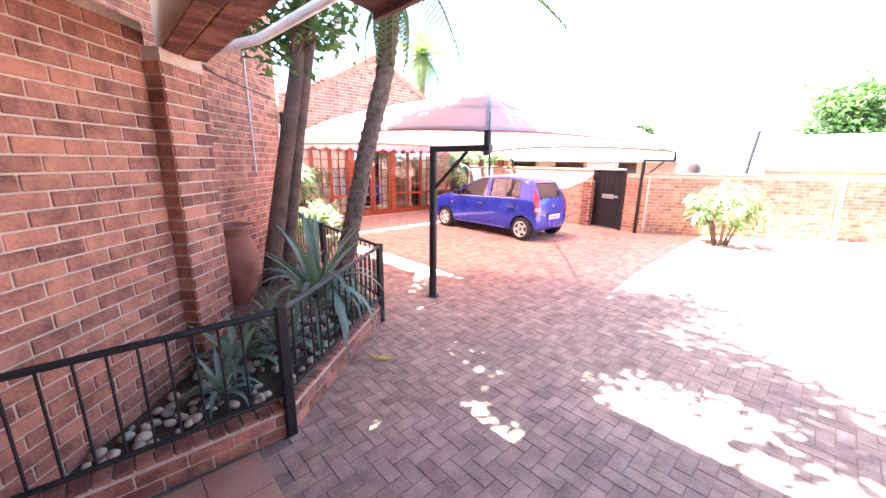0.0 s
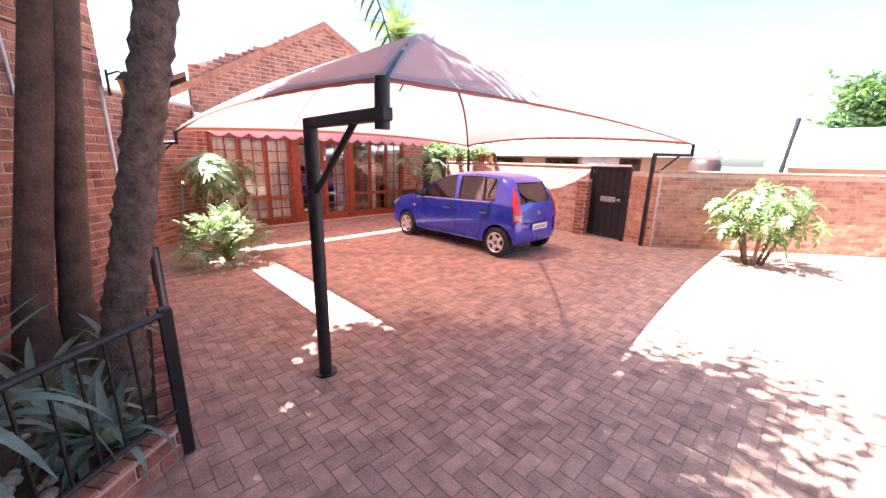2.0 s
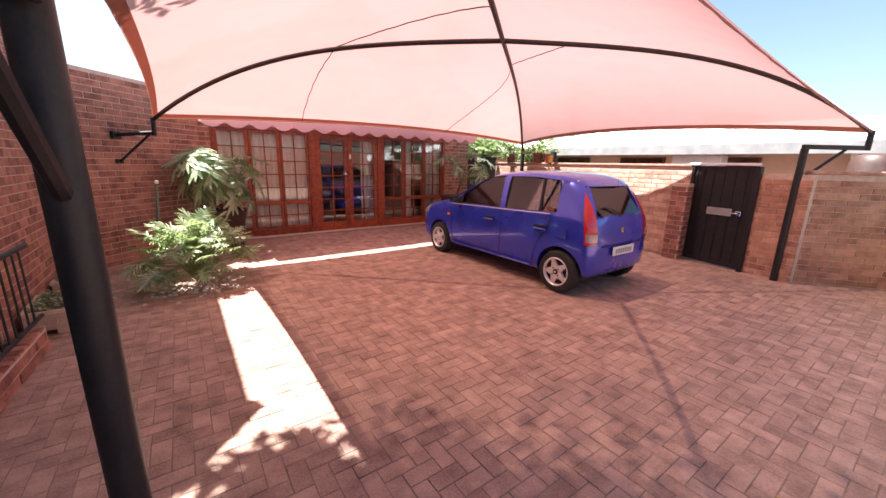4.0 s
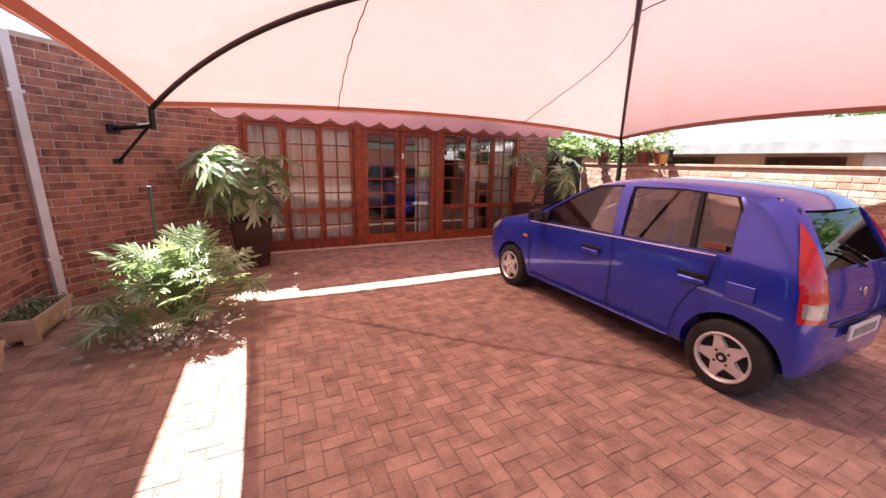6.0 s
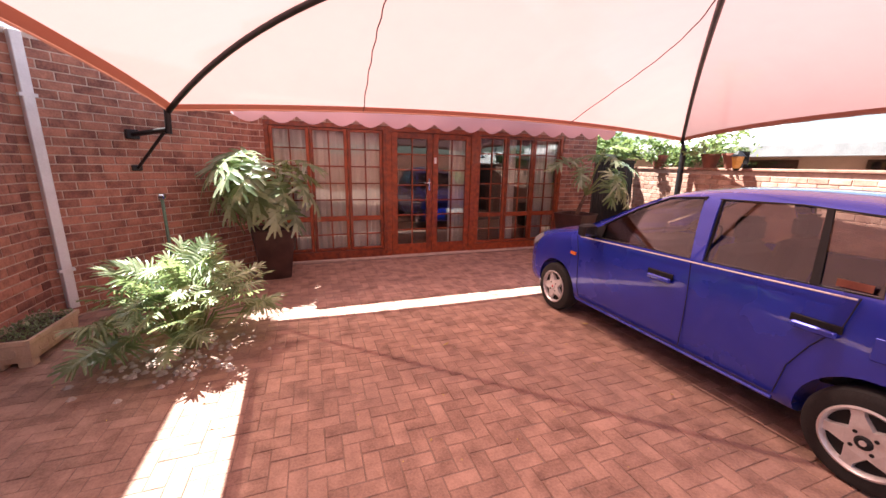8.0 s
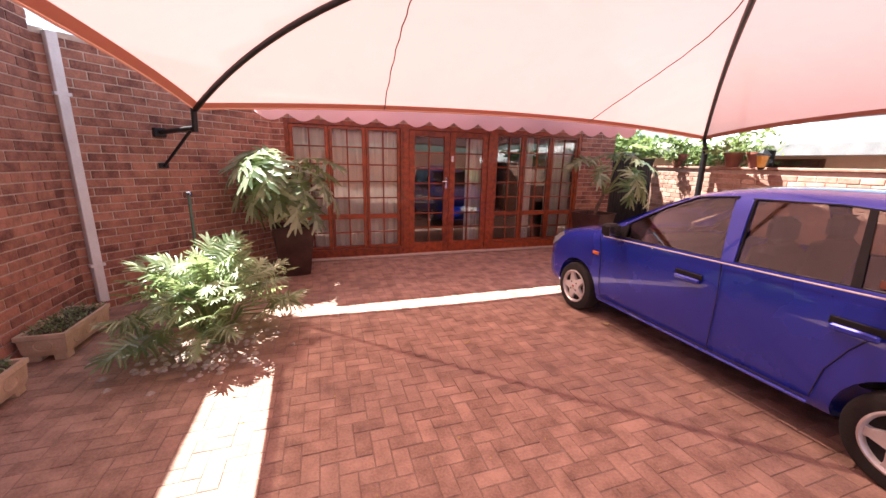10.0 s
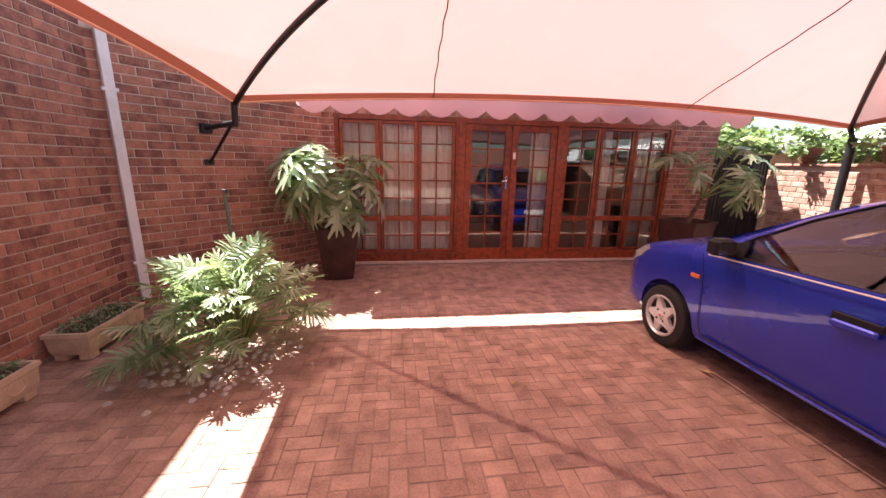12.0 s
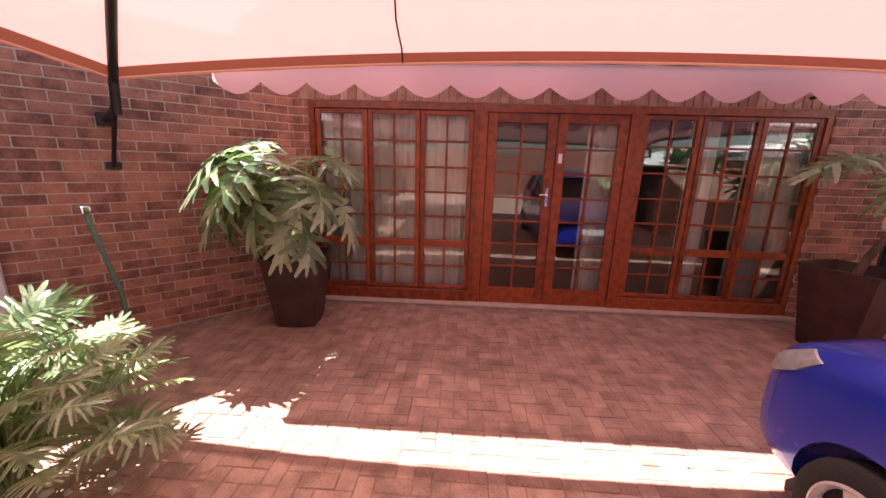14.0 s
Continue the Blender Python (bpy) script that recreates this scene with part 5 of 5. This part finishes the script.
for i in range(14):
    t = r.uniform(0.2, 0.98)
    succ = thing("succulent", "low grey-blue rosette succulent beside the kerb", "plant", pose(0.32 + 1.44 * t, 1.96 + 1.1 * t, 0.22 + r.uniform(0, 0.05)), "rosette succulents")
    for k in range(13):
        part("leaf", rosette_leaf, None, succ, "", False, pose(0, 0, 0.01, 0, 0, k * 137.5) @ pose(0, 0, 0, 15 + k * 4) @ Matrix.Scale(r.uniform(0.85, 1.25), 4))


# ---- trees ----
def leaf_cloud(b, centre, radius, count, size, r, squash=0.8, clumps=14):
    """Leaves in uneven clumps."""
    cl = []
    for _ in range(clumps):
        d = Vector((r.gauss(0, 1), r.gauss(0, 1), r.gauss(0, 1))).normalized() * radius * r.uniform(0.35, 1.0)
        cl.append((Vector(centre) + Vector((d.x, d.y, d.z * squash)), radius * r.uniform(0.22, 0.42)))
    for i in range(count):
        c, cr = cl[i % clumps]
        p = c + Vector((r.gauss(0, 0.5), r.gauss(0, 0.5), r.gauss(0, 0.4))) * cr
        q = pose(*p, r.uniform(-60, 60), r.uniform(-60, 60), r.uniform(0, 360))
        s = size * r.uniform(0.6, 1.2)
        b.add([q @ Vector(v) for v in ((0, 0, 0), (-0.28 * s, 0.45 * s, 0.05 * s), (0, s, -0.1 * s), (0.28 * s, 0.45 * s, 0.05 * s))], [(0, 1, 2, 3)])
    return cl


tree = thing("tree", "slender twin-trunked tree with leafy crown in the planter", "tree")
r = random.Random(11)
part("trunk", Build().tube([(1.2, 4.46, 0.1), (1.24, 4.43, 0.6), (1.42, 4.36, 1.6), (1.64, 4.25, 2.8), (1.7, 4.15, 3.6), (1.68, 4.05, 4.6)], [0.15, 0.108, 0.095, 0.085, 0.07, 0.045], 14), BARK, tree, "", True)
part("trunk", Build().tube([(1.42, 4.57, 0.1), (1.47, 4.53, 0.65), (1.61, 4.42, 1.8), (1.8, 4.2, 3.2), (1.92, 3.9, 4.8)], [0.14, 0.1, 0.092, 0.08, 0.045], 14), BARK, tree, "", True)
crown = Build()
cl = leaf_cloud(crown, (1.75, 3.3, 5.9), 2.0, 5200, 0.15, r, 0.55, 26)
cl2 = leaf_cloud(crown, (1.6, 4.1, 3.25), 0.75, 800, 0.15, r, 0.6, 14)
# clumps added out of view, placed to shade the paving by the porch
cl += leaf_cloud(crown, (0.25, 3.7, 5.0), 1.2, 6400, 0.16, r, 0.4, 24) + leaf_cloud(crown, (0.9, 2.3, 6.2), 1.4, 2200, 0.17, r, 0.4, 12)
cl += leaf_cloud(crown, (0.9, 4.3, 5.2), 1.3, 2600, 0.16, r, 0.5, 14)
# one more unseen clump, shading the south end of the sun strip
cl += leaf_cloud(crown, (1.65, 4.9, 5.0), 0.85, 2600, 0.16, r, 0.45, 16)
part("crown", crown, LEAF_TREE, tree)
for c, cr in cl:
    part("limb", Build().tube([(1.8, 3.95, 4.5), Vector((1.8, 3.95, 4.5)).lerp(c, 0.5) + Vector((0, 0, 0.15)), c], [0.035, 0.022, 0.01], 6, False), BARK, tree)
for c, cr in cl2:
    part("limb", Build().tube([(1.6, 4.25, 2.9), c], [0.015, 0.006], 5, False), BARK, tree)


def palm_frond(length, width, droop, mat, n=34):
    b = Build()
    for side in (-1, 1):
        for i in range(n):
            t = (i + 1) / n
            y = length * t
            z = 0.35 * y - droop * y * y / length
            reach = width * math.sin(math.pi * (0.12 + 0.83 * t)) ** 0.7
            b.add([(0, y - 0.012, z), (0, y + 0.012, z), (side * reach * 0.6, y + reach * 0.3 + 0.012, z - 0.03 - reach * 0.1), (side * reach, y + reach * 0.55, z - reach * 0.42), (side * reach * 0.6, y + reach * 0.3 - 0.012, z - 0.03 - reach * 0.1)], [(0, 1, 2, 4), (4, 2, 3)])
    b.tube([(0, length * k / 6, 0.35 * length * k / 6 - droop * length * (k / 6) ** 2) for k in range(7)], [0.022, 0.02, 0.016, 0.012, 0.009, 0.006, 0.003], 5, False)
    return b.mesh("frond", mat, False, False)


def palm(name, label, pts, radii, fronds, length, seed, tiltlo=-35, tilthi=60):
    p = thing(name, label, "palm")
    rr = random.Random(seed)
    tb = Build()
    dense, rad = [], []
    for (a, ra), (b_, rb) in zip(zip(pts, radii), zip(pts[1:], radii[1:])):
        steps = max(4, int((Vector(b_) - Vector(a)).length / 0.05))
        for k in range(steps):
            dense.append(Vector(a).lerp(Vector(b_), k / steps))
            rad.append((ra + (rb - ra) * k / steps) * (1.07 if k % 2 else 0.94) * rr.uniform(0.95, 1.05))
    tb.tube(dense, rad, 14)
    part("trunk", tb, PALM_BARK, p, "", True)
    ms = [palm_frond(length, length * 0.24, d, LEAF_PALM) for d in (0.5, 0.8, 1.1)]
    top = Vector(pts[-1])
    for i in range(fronds):
        k = i / fronds
        part("frond", ms[i % 3], None, p, "", False, Matrix.Translation(top) @ pose(0, 0, 0, 0, 0, i * 137.5 + rr.uniform(-15, 15)) @ pose(0, 0, 0, tilthi + (tiltlo - tilthi) * k + rr.uniform(-10, 10)) @ Matrix.Scale(rr.uniform(0.8, 1.1), 4))
    return p


near_palm = palm("palm_tree", "young palm with a rough leaning trunk in the planter", [(1.62, 3.42, 0.1), (1.69, 3.36, 0.7), (1.95, 3.26, 1.9), (2.1, 3.1, 2.65), (2.22, 3.02, 3.75)], [0.14, 0.104, 0.094, 0.094, 0.105], 26, 1.6, 2, -5, 75)
skirt = palm_frond(0.8, 0.2, 1.0, LEAF_PALM, 20)
for i in range(10):
    part("old_frond", skirt, None, near_palm, "hanging yellowed frond", False, pose(2.15, 3.07, 3.3 + 0.03 * i, 0, 0, i * 137.5) @ pose(0, 0, 0, -25 - 3 * i) @ Matrix.Scale(0.55 + 0.04 * i, 4))
palm("palm_tree", "tall fan palm standing behind the gable", [(13.5, 16.2, 0), (13.5, 16.2, 3.5), (13.5, 16.2, 7.3)], [0.28, 0.2, 0.18], 64, 2.1, 5, -80, 75)
palm("palm_tree", "distant palm beyond the boundary wall", [(31, 22, 0), (31, 22, 7.2)], [0.25, 0.2], 22, 2.0, 6, -50, 60)

# shrub against the boundary wall
shrub = thing("shrub", "pale sunlit shrub with drooping split leaves by the boundary wall", "shrub", pose(10.0, 1.25, 0))
r = random.Random(21)
for i in range(7):
    a = i * 2.4
    top = (0.45 * math.cos(a), 0.55 * math.sin(a), 0.75 + 0.35 * r.random())
    part("stem", Build().tube([(0.1 * math.cos(a), 0.12 * math.sin(a), 0.0), (0.22 * math.cos(a), 0.25 * math.sin(a), 0.45), top], [0.03, 0.024, 0.015], 7), BARK, shrub)
for i in range(190):
    d = Vector((r.gauss(0, 1), r.gauss(0, 1.2), r.gauss(0, 0.9))).normalized() * r.uniform(0.35, 0.72)
    at = (d.x * 0.9, d.y * 1.05, 0.95 + d.z * 0.8)
    part("leaf", SMALL[i % 2], None, shrub, "", False, leaf_matrix(at, math.degrees(math.atan2(d.y, d.x)) + r.uniform(-40, 40), r.uniform(-80, 0), r.uniform(-25, 25)) @ Matrix.Scale(r.uniform(0.8, 1.25), 4))

# greenery in the north-east corner
corner = thing("hedge", "sunlit leafy climbing shrub behind the corner", "shrub")
cb = Build()
leaf_cloud(cb, (11.0, 11.4, 1.9), 1.1, 2400, 0.17, r, 0.55, 18)
leaf_cloud(cb, (12.1, 9.7, 1.9), 0.6, 700, 0.15, r, 0.5, 8)
part("crown", cb, LEAF_PALE, corner)
part("stem", Build().tube([(11.0, 11.4, 0), (11.0, 11.4, 1.6)], [0.08, 0.04], 8), BARK, corner)
part("stem", Build().tube([(12.1, 9.7, 0), (12.1, 9.7, 1.6)], [0.06, 0.03], 8), BARK, corner)
side_gate = thing("side_gate", "dark steel side gate beside the gable wall", "gate")
part("gate_frame", Build().box((9.74, 10.02, 0.02), (10.9, 10.06, 0.08)).box((9.74, 10.02, 1.72), (10.9, 10.06, 1.78)).box((9.74, 10.02, 0.08), (9.79, 10.06, 1.72)), BLACK, side_gate)
for i in range(16):
    part("slat", Build().box((9.82 + i * 0.068, 10.03, 0.08), (9.87 + i * 0.068, 10.05, 1.72)), BLACK, side_gate)
for i, (x, y) in enumerate(((10.9, 9.45), (10.8, 8.35), (10.74, 7.95))):
    p = thing("plant_pot", "terracotta pot on the boundary wall" if i else "terracotta pot with a leafy plant on the wall", "pot", pose(x, y, 1.645), "pots on the wall")
    part("vessel", Build().lathe([(0.09, 0), (0.14, 0.2), (0.155, 0.2), (0.155, 0.235), (0.13, 0.235)], 20), CLAY, p, "", True)
    lb = Build()
    leaf_cloud(lb, (0, 0, 0.3), 0.34, 420 if i < 2 else 120, 0.1, r, 0.75, 10)
    part("foliage", lb, LEAF_PALE, p)
# trees beyond
for x, y, h, rad, sd in ((22, -0.4, 3.8, 1.6, 31), (15.5, -3.5, 1.8, 1.0, 32), (24, 9, 3.2, 1.5, 33)):
    t = thing("tree", "leafy green tree beyond the boundary wall", "tree", None, "trees beyond the wall")
    rr = random.Random(sd)
    part("trunk", Build().tube([(x, y, 0), (x + 0.1, y, h * 0.5), (x, y + 0.1, h * 0.85)], [0.2, 0.15, 0.08], 10), BARK, t, "", True)
    cb = Build()
    leaf_cloud(cb, (x, y, h), rad, 3200, 0.3, rr, 0.7, 30)
    part("crown", cb, LEAF_TREE, t)

# dropped leaves on the paving
r = random.Random(9)
for x, y, s in ((1.4, 2.21, 0.11), (6.83, 6.59, 0.06), (1.2, 2.3, 0.04), (6.6, 5.4, 0.03), (5.3, 6.6, 0.03)):
    lf = Build()
    q = pose(x, y, 0.012, r.uniform(-10, 10), r.uniform(-15, 15), r.uniform(0, 360))
    lf.add([q @ Vector(v) for v in ((0, -s, 0.0), (-0.35 * s, -0.3 * s, 0.01), (-0.3 * s, 0.5 * s, 0.008), (0, s, 0.03), (0.3 * s, 0.5 * s, 0.012), (0.35 * s, -0.3 * s, 0.012))], [(0, 1, 2, 3, 4, 5)])
    solid("fallen_leaf", lf, DRY, "yellow fallen leaf lying on the paving", "leaf", "", False, None, "fallen leaves")

# grit and leaf scraps
r = random.Random(15)
bits = Build()
for i in range(420):
    x, y = r.uniform(2.2, 9.5), r.uniform(0.2, 9.7)
    s = r.uniform(0.004, 0.014)
    q = pose(x, y, 0.004, r.uniform(-15, 15), r.uniform(-15, 15), r.uniform(0, 360))
    bits.add([q @ Vector(v) for v in ((-s, 0, 0), (0, -s * 0.5, 0.002), (s, 0, 0.003), (0, s * 0.5, 0.002))], [(0, 1, 2, 3)])
solid("leaf_litter", bits, DRY, "tiny dry leaf scraps scattered on the paving", "litter", "stuff")

# ---- bricks of the walls ----
brick_face(wall_porch, place_porch, len_porch, 0.02, flat(2.6), near=lambda u, z: u > 2.1)
brick_face(wall_pier, place_pier, len_pier, 0.02, flat(2.46))
brick_face(wall_pier, pose(0.045, 2.735, 0, 0, 0, -45), 0.105, 0.02, flat(2.46), singles=False)
brick_face(wall_recess, place_recess, len_recess, 0.02, flat(4.0), near=lambda u, z: 1.4 < u and 0.3 < z < 2.8)
brick_face(wall_west, place_west, len_west, 0.02, flat(4.19), near=lambda u, z: z < 2.6)
brick_face(wall_west, pose(1.92, 5.78, 0, 0, 0, 135), 0.22, 0.02, flat(4.0), singles=False)
brick_face(wall_chamfer, place_chamfer, len_chamfer, 0.02, flat(2.67))
brick_face(wall_north, place_north, len_north, 0.02, gable, [(WIN0 - NX0, WIN1 - NX0, 0.0, 2.43)], near=lambda u, z: z < 2.2)
# lighter brick colour gives this wall its sun-bleached look
brick_face(wall_east, place_east, len_east, 0.02, flat(1.6), near=lambda u, z: u > 3.2, mat=BRICK_LIGHTENED)
brick_face(wall_gate, place_gate, len_gate, 0.02, flat(1.52), mat=BRICK_TAN)
brick_face(wall_south_east, place_se, len_se, -0.06, flat(1.53), near=lambda u, z: u < 3.4, mat=BRICK_TAN)

# ---- herringbone paving ----
PW = 0.096
rnd = random.Random(77)
paver_h = Build().box((0.002, 0.002, -0.03), (2 * PW - 0.002, PW - 0.002, 0.0), None, 0.004).mesh("paver", PAVER)
paver_v = Build().box((0.002, 0.002, -0.03), (PW - 0.002, 2 * PW - 0.002, 0.0), None, 0.004).mesh("paver", PAVER)
far_v, far_f = [], []
count = 0


def paved(x, y):
    if x < 0.25 and y < 1.8:
        return False
    if y > 9.85 or x > 12.5 or y < -4.5 or x < -0.2:
        return False
    if x > 10.2 and y > 2.7:
        return False
    if y > 1.6 and (y > 1.9 + (x - 0.42) * 0.76 and x < 1.95) and y < 5.8:
        return False
    if x < 1.78 or y > x + 6.47:
        return y < 1.9 + (x - 0.42) * 0.76
    return y > 2.7 or (x - E0.x) * 0.788 + (y - E0.y) * 0.616 < 0.1


for gx in range(-4, 131):
    for gy in range(-47, 104):
        c = (gx + gy) % 4
        if c not in (0, 2):
            continue
        x, y = gx * PW, gy * PW
        if not paved(x + 0.1, y + 0.1):
            continue
        z = rnd.uniform(-0.0025, 0.0015)
        m = pose(x, y, z, rnd.uniform(-0.5, 0.5), rnd.uniform(-0.5, 0.5), rnd.uniform(-0.6, 0.6))
        if count < 300 and 4.2 < x < 6.2 and 4.6 < y < 8.2:
            count += 1
            part("paver", paver_h if c == 0 else paver_v, None, floor_paving, "", False, m)
        else:
            w, h = (2 * PW, PW) if c == 0 else (PW, 2 * PW)
            k = len(far_v)
            b = 0.003
            far_v += [tuple(m @ Vector(p)) for p in ((0.002, 0.002, -0.012), (w - 0.002, 0.002, -0.012), (w - 0.002, h - 0.002, -0.012), (0.002, h - 0.002, -0.012), (0.002, 0.002, -b), (w - 0.002, 0.002, -b), (w - 0.002, h - 0.002, -b), (0.002, h - 0.002, -b), (0.002 + b, 0.002 + b, 0), (w - 0.002 - b, 0.002 + b, 0), (w - 0.002 - b, h - 0.002 - b, 0), (0.002 + b, h - 0.002 - b, 0))]
            far_f += [(k + 8, k + 9, k + 10, k + 11)] + [(k + r_ * 4 + i, k + r_ * 4 + (i + 1) % 4, k + r_ * 4 + 4 + (i + 1) % 4, k + r_ * 4 + 4 + i) for r_ in (0, 1) for i in range(4)]
fb = Build()
fb.v, fb.f = far_v, far_f
tagged(part("paving_field", fb.mesh("paving_field", PAVER, False, False), None, floor_paving), kind="stuff")
